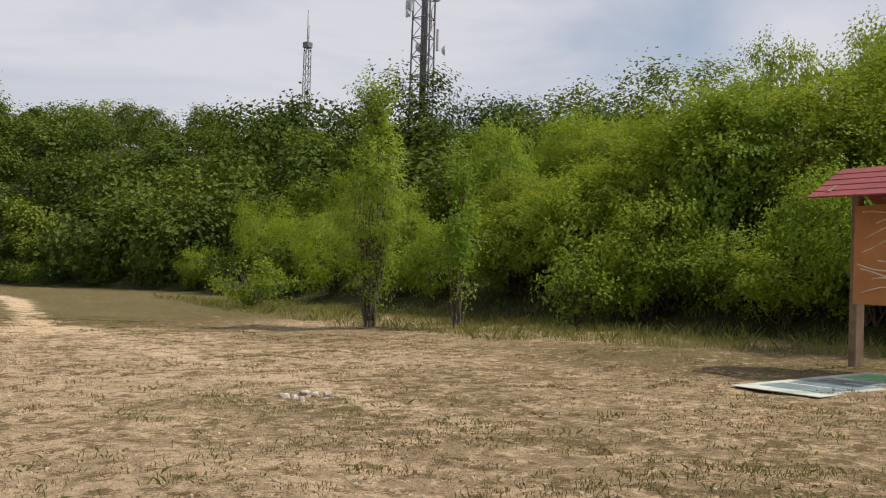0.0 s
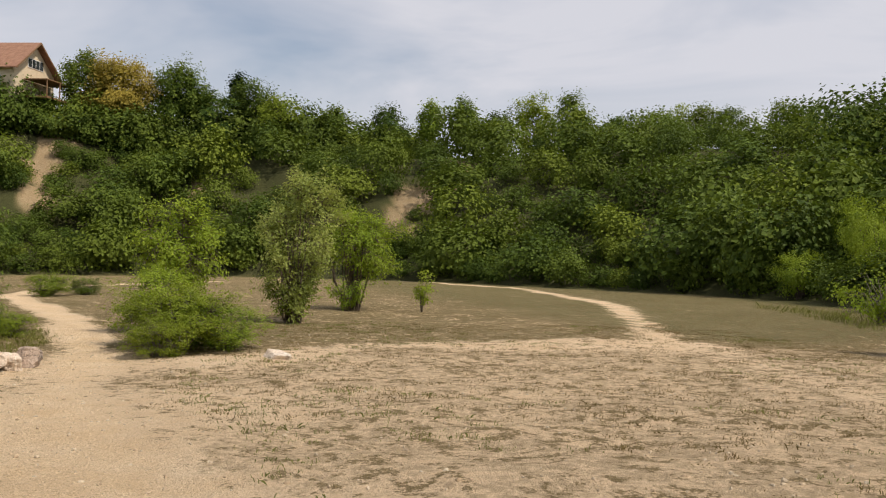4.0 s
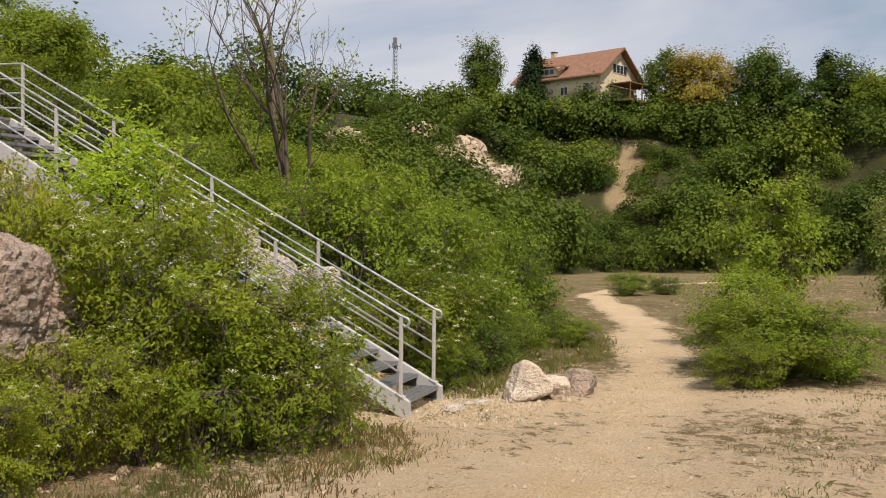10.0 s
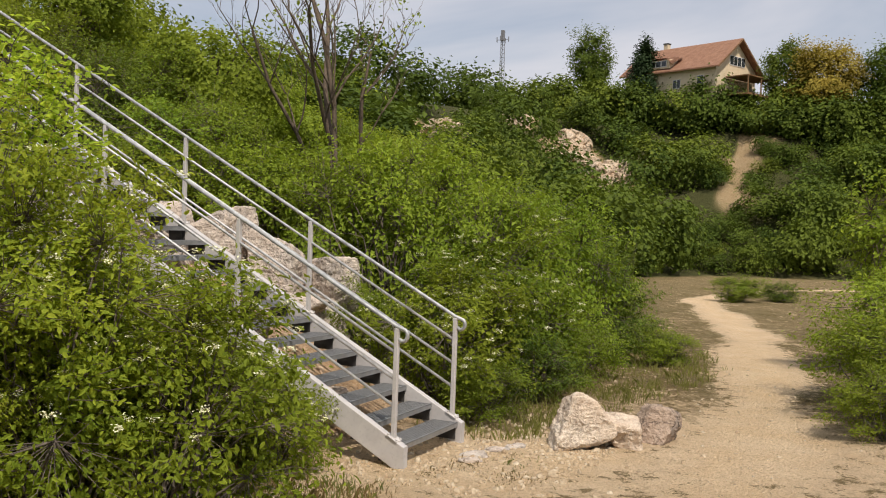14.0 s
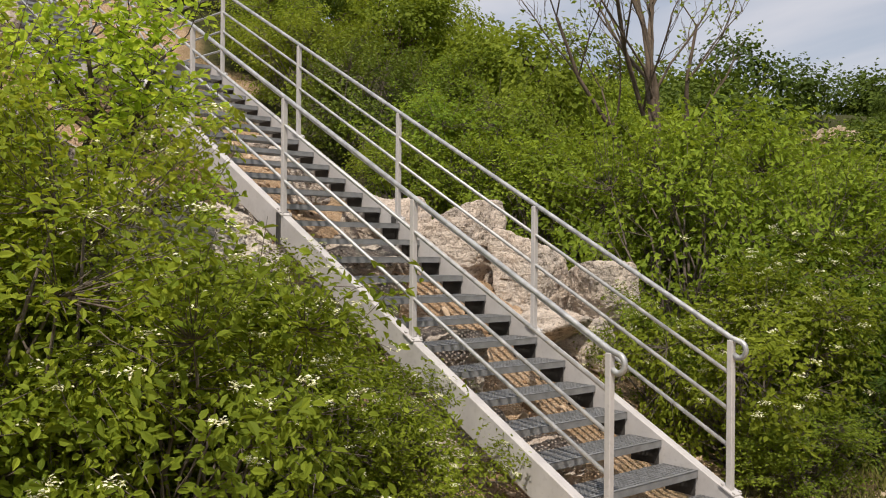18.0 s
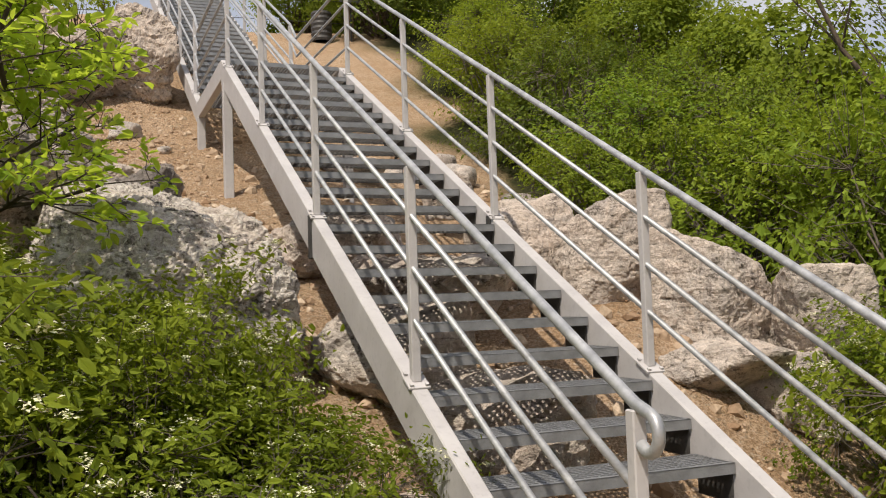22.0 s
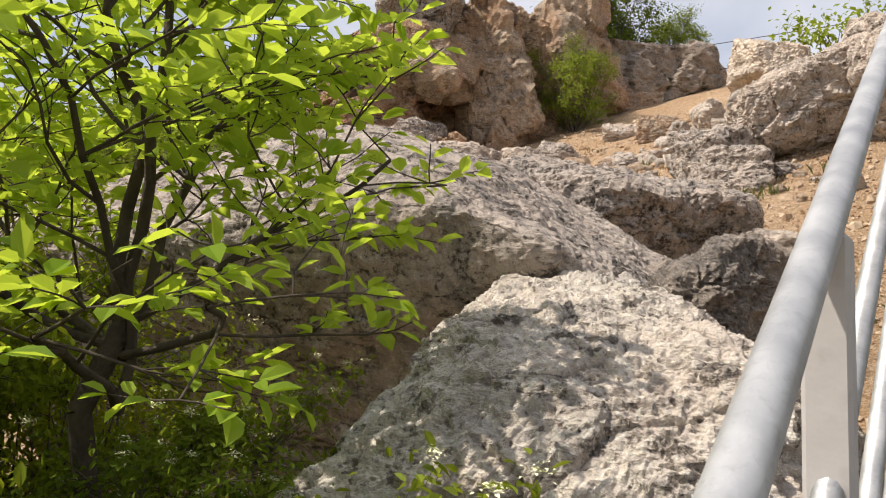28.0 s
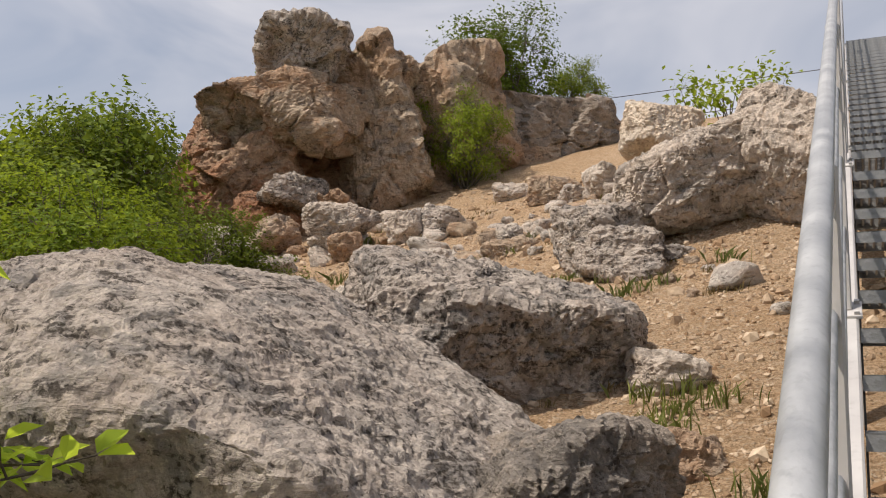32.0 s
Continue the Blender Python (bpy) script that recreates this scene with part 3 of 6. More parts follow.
def stairs():
    t = thing("steel_staircase", "long pale-grey steel outdoor stairs with grating treads and pipe rails", "stairs")
    tm = tread_mesh()
    second = 31
    for k in range(25):
        part("tread", tm, None, t, at=pose(WIDE / 2, -0.08 + STEP * k, 0.190 + RISE * k))
    for k in range(second):
        part("tread", tm, None, t, at=pose(WIDE / 2, Y_SECOND + STEP * k, Z_LAND + RISE * (k + 1)))
    y_top = Y_SECOND + STEP * second
    gus = bmesh.new()
    box(gus, (-0.006, 0.02, -0.13), (0.0, 0.25, -0.002))
    gm = bpy.data.meshes.new("gusset")
    gus.to_mesh(gm)
    gus.free()
    gm.materials.append(M_DARK_STEEL)
    for k in range(25):
        for x in (0.0465, WIDE - 0.0405):
            part("gusset", gm, None, t, at=pose(x, -0.08 + STEP * k, 0.190 + RISE * k - 0.038))
    # landing
    items = [((0.04, Y_LAND, Z_LAND - 0.04), (WIDE - 0.04, Y_LAND + 0.006, Z_LAND)), ((0.04, Y_SECOND - 0.006, Z_LAND - 0.04), (WIDE - 0.04, Y_SECOND, Z_LAND))]
    for i in range(34):
        x = 0.06 + i * (WIDE - 0.12) / 33
        items.append(((x - 0.004, Y_LAND + 0.006, Z_LAND - 0.03), (x + 0.004, Y_SECOND - 0.006, Z_LAND - 0.001)))
    for j in range(60):
        y = Y_LAND + 0.03 + j * 0.034
        items.append(((0.04, y - 0.004, Z_LAND - 0.02), (WIDE - 0.04, y + 0.004, Z_LAND + 0.001)))
    part("landing_grating", boxes_mesh("landing_grating", items, M_GRATE), None, t, "galvanised grating landing")
    for x in (0.0, WIDE):
        part("stringer", sloped_bar(x, -0.12, 3.42, base_line(-0.12), base_line(3.42), 0.075, 0.25), M_PAINT, t)
        part("stringer", sloped_bar(x, 3.46, Y_LAND, base_line(3.46), base_line(Y_LAND - 0.001), 0.075, 0.25), M_PAINT, t)
        part("landing_beam", sloped_bar(x, Y_LAND + 0.008, Y_SECOND - 0.008, Z_LAND, Z_LAND, 0.075, 0.2), M_PAINT, t)
        part("stringer", sloped_bar(x, Y_SECOND, y_top, Z_LAND + 0.03, Z_LAND + 0.03 + SLOPE * (y_top - Y_SECOND), 0.075, 0.25), M_PAINT, t)
        bm = bmesh.new()
        box(bm, (x - 0.05, 3.41, base_line(3.44) - 0.27), (x + 0.05, 3.47, base_line(3.44) - 0.0), bevel=0.004)
        part("joint_bracket", bm, M_DARK_STEEL, t, "dark bolted joint bracket")
    # legs under the landing and half way
    for x in (0.0, WIDE):
        for y in (6.95, 9.0, 13.2):
            top = base_line(y) - 0.2
            bm = bmesh.new()
            box(bm, (x - 0.045, y - 0.045, z_at(x, y) - 0.25), (x + 0.045, y + 0.045, top), bevel=0.006)
            part("support_leg", bm, M_PAINT, t)
    # rails
    flight1 = [POST_GAP * i for i in range(5)]
    flight2 = [Y_SECOND + 0.35 + POST_GAP * i for i in range(6)]
    for x in (0.0, WIDE):
        for y in flight1 + flight2:
            z = base_line(y) + (0.03 if y > Y_SECOND else 0)
            bm = bmesh.new()
            box(bm, (-0.021, -0.02, 0.0), (0.021, 0.02, POST_HIGH - 0.015), bevel=0.004)
            post = part("post", bm, M_PAINT, t, at=pose(x, y, z))
            bm = bmesh.new()
            turn = pose(0, 0, 0, math.degrees(math.atan(SLOPE)), 0, 0)
            box(bm, (-0.05, -0.06, -0.003), (0.05, 0.06, 0.009), turn, 0.002)
            for bx in (-0.035, 0.035):
                for by in (-0.045, 0.045):
                    box(bm, (bx - 0.008, by - 0.008, 0.009), (bx + 0.008, by + 0.008, 0.02), turn)
            part("foot_plate", bm, M_PAINT, post)

        def line(h, lo):
            pts = [(x, lo, base_line(lo) + h), (x, flight1[-1], base_line(flight1[-1]) + h), (x, Y_SECOND + 0.02, base_line(flight1[-1]) + h + 0.05),
                   (x, flight2[0], base_line(flight2[0]) + 0.03 + h), (x, y_top - 0.1, base_line(y_top - 0.1) + 0.03 + h)]
            return pts
        top = line(POST_HIGH, 0.0)
        # the lower end bends over and back to the post
        hook = [(x, -0.02, base_line(0) + POST_HIGH - 0.105)]
        for k in range(9):
            ang = math.radians(-80 - 165 * k / 8)
            hook.append((x, -0.055 + 0.048 * math.cos(ang), base_line(-0.04) + POST_HIGH - 0.05 + 0.052 * math.sin(ang)))
        part("handrail", pipe(hook + top, 0.0175, 12), M_ZINC, t, "galvanised round handrail with hooked end")
        for h in (0.27, 0.50, 0.73):
            part("mid_rail", pipe(line(h, 0.0), 0.0135, 10), M_ZINC, t)
    return t


stairs()


# ---- rocks ----
def solid_noise(p, seed=0):
    """Smooth noise between -1 and 1 on points in space."""
    i = np.floor(p).astype(np.int64)
    f = p - i
    f = f * f * f * (f * (f * 6 - 15) + 10)

    def h(a, b, c):
        v = ((i[:, 0] + a) * 374761393 + (i[:, 1] + b) * 668265263 + (i[:, 2] + c) * 1440662683 + seed * 974711) & 0x7FFFFFFF
        v = ((v ^ (v >> 13)) * 1274126177) & 0x7FFFFFFF
        return ((v ^ (v >> 16)) & 0xFFFF) / 32767.5 - 1

    x, y, z = f.T
    lo = (h(0, 0, 0) * (1 - x) + h(1, 0, 0) * x) * (1 - y) + (h(0, 1, 0) * (1 - x) + h(1, 1, 0) * x) * y
    hi = (h(0, 0, 1) * (1 - x) + h(1, 0, 1) * x) * (1 - y) + (h(0, 1, 1) * (1 - x) + h(1, 1, 1) * x) * y
    return lo * (1 - z) + hi * z


def solid_cells(p, seed=0):
    """Nearest cell's own number between 0 and 1, and how far the next cell is."""
    i = np.floor(p).astype(np.int64)
    f = p - i
    near, second, own = np.full(len(p), 9.0), np.full(len(p), 9.0), np.zeros(len(p))
    for a, b, c in itertools.product((-1, 0, 1), repeat=3):
        v = ((i[:, 0] + a) * 374761393 + (i[:, 1] + b) * 668265263 + (i[:, 2] + c) * 1440662683 + seed * 974711) & 0x7FFFFFFF
        v = ((v ^ (v >> 13)) * 1274126177) & 0x7FFFFFFF
        v = v ^ (v >> 16)
        x, y, z = a + (v & 1023) / 1023 - f[:, 0], b + ((v >> 8) & 1023) / 1023 - f[:, 1], c + ((v >> 16) & 1023) / 1023 - f[:, 2]
        d = np.sqrt(x * x + y * y + z * z)
        closer = d < near
        second = np.where(closer, near, np.minimum(second, d))
        own = np.where(closer, (v & 255) / 255, own)
        near = np.minimum(near, d)
    return own, second - near


BALLS = {}


def ball(level):
    """Points and triangles of a unit ball."""
    if level not in BALLS:
        bm = bmesh.new()
        bmesh.ops.create_icosphere(bm, subdivisions=level, radius=1.0)
        BALLS[level] = np.array([x.co[:] for x in bm.verts]), np.array([[x.index for x in y.verts] for y in bm.faces])
        bm.free()
    return BALLS[level]


def rock_mesh(name, seed, mat, half, faces=(), cuts=6, level=5, relief=1.0, edge=14, keep=0.72, strata=(0.35, 0.2, 0.9), split=0.5, joints=1.5, chips=1.0):
    """A boulder bounded by broken faces (normal and distance in metres; made up where none are given), then cracked, layered and pitted."""
    d, f = ball(level)
    rng = np.random.default_rng(seed)
    a, b, c = half
    if not len(faces):
        rows = [(s * n[0], s * n[1], s * n[2], 1.0) for n in ((1, 0, 0), (0, 1, 0), (0, 0, 1)) for s in (1, -1)]
        rows = np.array(rows) + np.column_stack([rng.normal(0, 0.2, (6, 3)), rng.uniform(-0.06, 0.06, 6)])
        more = rng.normal(size=(cuts, 3))
        more /= np.linalg.norm(more, axis=1)[:, None]
        rows = np.vstack([rows, np.column_stack([more, rng.uniform(keep, 1.1, cuts)])])
        scale = np.array(half)
    else:
        rows, scale = np.array(faces, float), np.ones(3)
    n = rows[:, :3] / np.linalg.norm(rows[:, :3], axis=1)[:, None]
    reach = np.maximum(d @ n.T / rows[:, 3], 1e-6)
    v = d / (reach ** edge).sum(1)[:, None] ** (1 / edge) * scale
    # outward directions of the broken solid
    t = v[f]
    fn = np.cross(t[:, 1] - t[:, 0], t[:, 2] - t[:, 0])
    out = np.zeros_like(v)
    for k in range(3):
        np.add.at(out, f[:, k], fn)
    out /= np.maximum(np.linalg.norm(out, axis=1), 1e-9)[:, None]
    size = float(np.mean(half))
    o = rng.uniform(-40, 40, 3)
    q = v + o
    warp = np.stack([solid_noise(q * 1.7 / size, seed + k) for k in range(3)], 1) * 0.16 * size
    w = q + warp
    lay = np.array(strata) / np.linalg.norm(strata)
    along = (w @ lay)[:, None] * lay
    flat = (w - along) * 1.1 + along * 6.0
    h = solid_noise(w * 1.1 / size, seed + 5) * 0.07 * size
    h += solid_noise(flat / max(size, 0.5), seed + 6) * 0.03 * size
    # blocks split by joints, then smaller chips
    tilted = q + warp * 0.35
    own, gap = solid_cells(tilted * joints / size, seed + 11)
    h += (own - 0.5) * 0.2 * size * split - np.clip(1 - gap / 0.07, 0, 1) ** 2 * 0.07 * size * split
    if level > 5:
        own, gap = solid_cells((tilted - along * 0.3) * np.array([1.0, 1.0, 1.7]) * 3.4 / max(size, 0.4), seed + 12)
        h += (own - 0.5) * 0.05 * min(size, 0.8) * chips - np.clip(1 - gap / 0.1, 0, 1) ** 2 * 0.02 * min(size, 0.8) * chips
    if level > 6:
        own, gap = solid_cells((w - along * 0.4) * 19.0, seed + 13)
        h += ((own - 0.5) * 0.011 - np.clip(1 - gap / 0.16, 0, 1) * 0.006) * chips
    for k, (freq, amp) in enumerate(((7.0, 0.018), (14.0, 0.012), (29.0, 0.009), (60.0, 0.005))):
        if freq * size < 2.6 ** level / 6:
            ridge = 1 - 2 * np.abs(solid_noise(w * freq + 7 * k, seed + 31 + k))
            h += ridge * amp * chips
    pit = solid_noise((w - along * 0.4) * 17.0, seed + 41)
    h -= np.clip(pit - 0.35, 0, 1) * 0.03 * min(1.0, size * 2)
    return np_mesh(name, v + out * (h * relief)[:, None], f, mat, level < 5)


def rock(name, label, x, y, z, half, seed, mat=None, turn=0.0, tilt=(0, 0), group="", parent=None, **k):
    ob = new(name, rock_mesh(name, seed, mat or M_ROCK, half, **k))
    ob.matrix_basis = pose(x, y, z, tilt[0], tilt[1], turn)
    if parent is not None:
        ob.parent = parent
        return ob
    return tagged(ob, label, "rock", group)


BIG = "large weathered grey limestone boulder on the sandy slope"
rock("boulder", "huge pitted limestone boulder beside the stairs, overhanging below", -0.95, 3.55, 1.55, (0.75, 0.8, 0.85), 3, M_ROCK_STAINED, level=8, edge=16, split=0.1, chips=0.9,
     faces=((0, -0.24, 0.97, 0.58), (0.1, -0.98, -0.12, 0.74), (1, -0.05, 0.1, 0.72), (-0.95, -0.1, 0.3, 0.66), (-0.5, -0.5, 0.7, 0.62), (0.1, -0.7, -0.7, 0.72), (0, 1, 0.1, 0.75), (0, 0, -1, 1.1), (0.2, -0.7, 0.68, 0.66), (0.5, 0.1, 0.85, 0.72)))
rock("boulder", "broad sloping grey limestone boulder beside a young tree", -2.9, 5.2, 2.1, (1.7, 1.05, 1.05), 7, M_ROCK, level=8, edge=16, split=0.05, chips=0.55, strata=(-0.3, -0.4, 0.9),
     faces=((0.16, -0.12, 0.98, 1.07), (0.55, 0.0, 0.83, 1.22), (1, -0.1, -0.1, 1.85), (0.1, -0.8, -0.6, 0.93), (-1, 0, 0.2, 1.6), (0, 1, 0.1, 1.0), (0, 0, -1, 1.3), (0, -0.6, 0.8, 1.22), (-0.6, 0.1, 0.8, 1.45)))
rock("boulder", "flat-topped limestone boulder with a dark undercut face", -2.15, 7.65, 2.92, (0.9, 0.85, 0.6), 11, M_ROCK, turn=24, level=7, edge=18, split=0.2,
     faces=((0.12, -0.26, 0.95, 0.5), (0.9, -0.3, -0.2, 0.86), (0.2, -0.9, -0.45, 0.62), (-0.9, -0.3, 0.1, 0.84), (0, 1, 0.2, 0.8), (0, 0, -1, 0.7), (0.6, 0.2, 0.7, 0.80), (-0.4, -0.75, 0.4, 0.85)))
# its darker stone colour holds the overhung face's shade as well as darker crust
rock("boulder", "dark angular boulder wedged between larger ones", -0.98, 5.35, 2.1, (0.37, 0.45, 0.42), 13, M_ROCK_DARK, turn=15, level=7, cuts=4)
rock("boulder", "long low weathered limestone slab on the slope", -4.6, 6.6, 2.3, (1.1, 0.9, 0.6), 17, turn=-15, level=6)
rock("boulder", "broad brown-grey limestone slab behind a bush", -4.55, 2.4, 1.1, (1.0, 1.1, 1.05), 19, M_ROCK_BROWN, turn=12, tilt=(4, 6), level=7, cuts=5, strata=(0.5, -0.3, 0.8))
rock("boulder", "broad limestone boulder, grey above and rusty underneath", -1.42, 11.1, 4.82, (0.66, 0.65, 0.5), 29, M_ROCK_CREAM, turn=24, tilt=(0, -14), level=7, cuts=5)
rock("boulder", "upright split limestone block beside a broad boulder", -0.6, 11.0, 4.95, (0.31, 0.6, 0.66), 31, M_ROCK_CREAM, turn=12, level=6, cuts=5)
rock("boulder", "pale rounded limestone boulder under the hilltop", -2.15, 13.25, 6.0, (0.46, 0.45, 0.4), 37, M_ROCK_WHITE, turn=30, level=6)
rock("boulder", "knobbly grey limestone block on the open slope", -2.15, 10.45, 4.15, (0.32, 0.32, 0.36), 39, M_ROCK, turn=40, level=6, cuts=7)
rock("boulder", "knobbly grey limestone block on the open slope", -1.95, 10.25, 3.95, (0.36, 0.3, 0.25), 41, M_ROCK, turn=10, level=6, cuts=7)
SLOPE_STONES = [(-6.73, 13.25, 5.1, 0.57, 0.3), (-6.16, 12.52, 4.62, 0.2, 0.22), (-5.63, 13.2, 5.0, 0.24, 0.22), (-5.26, 13.47, 5.1, 0.27, 0.25), (-4.39, 11.69, 4.22, 0.28, 0.18), (-3.48, 11.52, 4.3, 0.27, 0.2),
                (-3.56, 11.76, 4.52, 0.17, 0.14), (-1.45, 10.46, 4.0, 0.17, 0.1), (-1.01, 7.5, 2.8, 0.22, 0.16), (-0.71, 6.5, 2.42, 0.2, 0.12), (-8.36, 12.98, 4.7, 0.5, 0.3), (-7.15, 12.19, 4.28, 0.42, 0.2),
                (-4.95, 15.72, 5.92, 0.4, 0.2), (-4.0, 14.95, 5.75, 0.42, 0.24), (-3.1, 14.35, 5.65, 0.36, 0.26), (-2.5, 13.95, 5.65, 0.28, 0.26), (-3.6, 14.5, 5.5, 0.3, 0.2), (-8.0, 13.6, 5.1, 0.4, 0.3)]
for i, (x, y, z, a, c) in enumerate(SLOPE_STONES):
    rock("boulder", "rugged limestone block half sunk in the sandy slope", x, y, z - 0.03, (a * 0.85, a * 0.7, c * 0.95), 400 + i, (M_ROCK_CREAM, M_ROCK_WARM, M_ROCK_CREAM, M_ROCK)[i % 4], turn=24 + 37 * i % 40, level=6 if a > 0.4 else 5)
for i, (x, y, z, a, b, c, turn) in enumerate([(1.92, 4.45, 1.72, 0.27, 0.45, 0.5, 20), (2.38, 3.95, 1.6, 0.38, 0.4, 0.48, -15), (2.75, 3.2, 1.4, 0.33, 0.33, 0.4, 30), (3.3, 2.8, 1.22, 0.36, 0.32, 0.4, 60),
                                              (2.4, 2.85, 1.0, 0.3, 0.26, 0.2, 10), (2.85, 2.6, 0.9, 0.28, 0.25, 0.24, 0), (2.3, 5.3, 2.05, 0.34, 0.34, 0.3, 35), (1.95, 6.3, 2.5, 0.24, 0.22, 0.18, 5)]):
    rock("boulder", "pale broken limestone block beside the stairs", x, y, z, (a, b, c), 50 + i, M_ROCK_CREAM, turn=turn, level=6, cuts=5, split=0.3, chips=0.6, relief=0.8, edge=18)
for i, (x, y, a) in enumerate([(0.3, 1.6, 0.4), (0.9, 2.5, 0.45), (0.35, 3.2, 0.5), (0.8, 4.1, 0.55), (0.3, 5.0, 0.4), (0.9, 5.6, 0.35), (0.75, 1.2, 0.28)]):
    rock("boulder", "limestone block lying under the stairs", x, y, z_at(x, y) + a * 0.2, (a * 0.95, a * 0.85, a * 0.6), 70 + i, M_ROCK_PALE, turn=50 * i, level=5)
for i, (x, y, z, a, b, c) in enumerate([(100.5, 30.0, 11.0, 1.8, 1.7, 3.0), (98.0, 28.0, 8.8, 2.0, 2.4, 2.6), (95.6, 24.4, 7.4, 2.0, 2.4, 2.8), (93.5, 22.0, 4.6, 1.8, 2.0, 2.4), (78.0, 37.3, 9.6, 2.4, 3.6, 3.0), (67.0, 36.6, 9.4, 2.2, 3.0, 2.6), (106.0, 39.0, 15.6, 2.0, 3.4, 1.4)]):
    rock("cliff", "pale bare limestone cliff on the scrubby far slope", x, y, z, (a, b, c), 450 + i, M_CLIFF, turn=15 * i, level=6, relief=1.3, split=1.0, joints=2.2, edge=9, group="bare cliffs on the far slope")
# stones at the foot of the stairs
rock("stone", "pale upright limestone block at the path edge", 1.68, -1.15, 0.18, (0.22, 0.2, 0.24), 91, M_ROCK_WHITE, turn=-50, tilt=(6, 22), level=6, cuts=3, relief=0.5)
rock("stone", "small pale limestone block at the path edge", 2.02, -1.5, 0.1, (0.24, 0.2, 0.15), 93, M_ROCK_WHITE, turn=20, level=5, relief=0.6)
rock("stone", "dark speckled stone with a white end", 2.42, -1.72, 0.14, (0.24, 0.21, 0.19), 99, M_ROCK_SPECK, turn=-20, level=6, relief=0.7)
for i, (x, y) in enumerate([(1.05, -0.55), (0.75, -0.42), (0.55, -0.5), (1.3, -0.62)]):
    rock("stone", "flat pale stone set in the ground before the stairs", x, y, z_at(x, y) - 0.01, (0.12 - 0.015 * i, 0.09, 0.03), 101 + i, M_ROCK_PALE, turn=-25 + 30 * i, level=4, relief=0.4)
rock("stone", "flat white stone sunk in the ground", 3.4, -6.2, z_at(3.4, -6.2) + 0.02, (0.36, 0.24, 0.09), 97, M_ROCK_WHITE, level=5, relief=0.5)
rng = random.Random(5)
for i in range(9):
    x, y = -11.0 + rng.uniform(-0.4, 0.4), -11.3 + rng.uniform(-0.25, 0.25)
    s = rng.uniform(0.02, 0.045)
    rock("stone", "small pale stone in a loose heap on dry grass", x, y, z_at(x, y) + s * 0.4, (s * 1.3, s, s * 0.8), 110 + i, M_ROCK_PALE, turn=rng.uniform(0, 180), level=3, relief=0.5, group="stone heap")

# crag above the slope
crag = thing("rock_outcrop", "tall stacked limestone outcrop, rusty below and grey on top", "rock")
for i, (x, y, z, a, b, c, turn, lean, mat) in enumerate([
        (-8.85, 15.3, 8.5, 0.66, 0.7, 0.66, 34, 10, M_ROCK), (-9.0, 15.2, 7.45, 1.5, 1.1, 0.66, 30, -12, M_ROCK_WARM), (-10.45, 14.9, 6.95, 0.5, 0.7, 0.7, 20, 6, M_ROCK_RUST), (-9.75, 15.05, 6.2, 1.05, 0.9, 0.85, 30, 0, M_ROCK_RUST),
        (-7.95, 16.5, 7.35, 0.85, 0.9, 1.3, 14, -6, M_ROCK_WARM), (-7.0, 17.6, 7.35, 0.95, 0.9, 1.35, 40, 5, M_ROCK_WARM), (-5.75, 19.6, 7.5, 1.55, 1.0, 1.05, 30, 4, M_ROCK_DARK), (-8.45, 14.65, 5.98, 0.5, 0.42, 0.25, 28, 4, M_ROCK),
        (-8.95, 14.5, 5.3, 0.55, 0.5, 0.5, 50, 0, M_ROCK_RUST), (-8.3, 15.0, 5.55, 0.6, 0.5, 0.4, 10, 0, M_ROCK_WARM), (-8.6, 16.6, 6.6, 2.0, 1.0, 1.2, 30, 0, M_ROCK_RUST), (-6.6, 18.9, 7.1, 1.8, 1.0, 1.2, 42, 0, M_ROCK_WARM), (-8.0, 16.5, 8.3, 0.8, 0.8, 0.6, 50, -8, M_ROCK_WARM), (-7.4, 17.2, 8.25, 0.6, 0.6, 0.5, 10, 10, M_ROCK_WARM)]):
    rock("rock_block", "", x, y, z, (a, b, c), 200 + i, mat, turn=turn, tilt=(0, lean), parent=crag, cuts=5, level=7 if i == 1 else 6, relief=1.2, edge=18, strata=(0.15, 0.2, 1.0), split=0.9, joints=1.6)


# ---- plants ----
def leaf_data(P, A, N, size, rng, full=False, plump=1.0):
    """Leaves from bases P, directions A, normals N."""
    n = len(P)
    A = A / np.linalg.norm(A, axis=1)[:, None]
    S = np.cross(A, N)
    S /= np.maximum(np.linalg.norm(S, axis=1), 1e-5)[:, None]
    U = np.cross(S, A)
    L = (size * rng.uniform(0.65, 1.3, n))[:, None]
    W = L * rng.uniform(0.45, 0.65, n)[:, None] * plump
    if not full:
        v = np.stack([P, P + A * L * 0.45 + S * W * 0.5 + U * W * 0.15, P + A * L - U * L * 0.1, P + A * L * 0.45 - S * W * 0.5 + U * W * 0.15], 1)
        f = np.arange(n)[:, None] * 4 + np.arange(4)[None]
        return v.reshape(-1, 3), f
    v = np.stack([P, P + A * L * 0.28 + S * W * 0.42 + U * W * 0.12, P + A * L * 0.66 + S * W * 0.4 + U * W * 0.08, P + A * L - U * L * 0.16,
                  P + A * L * 0.66 - S * W * 0.4 + U * W * 0.08, P + A * L * 0.28 - S * W * 0.42 + U * W * 0.12], 1)
    q = np.array([[0, 1, 2, 3], [0, 3, 4, 5]])
    f = (np.arange(n)[:, None, None] * 6 + q[None]).reshape(-1, 4)
    return v.reshape(-1, 3), f


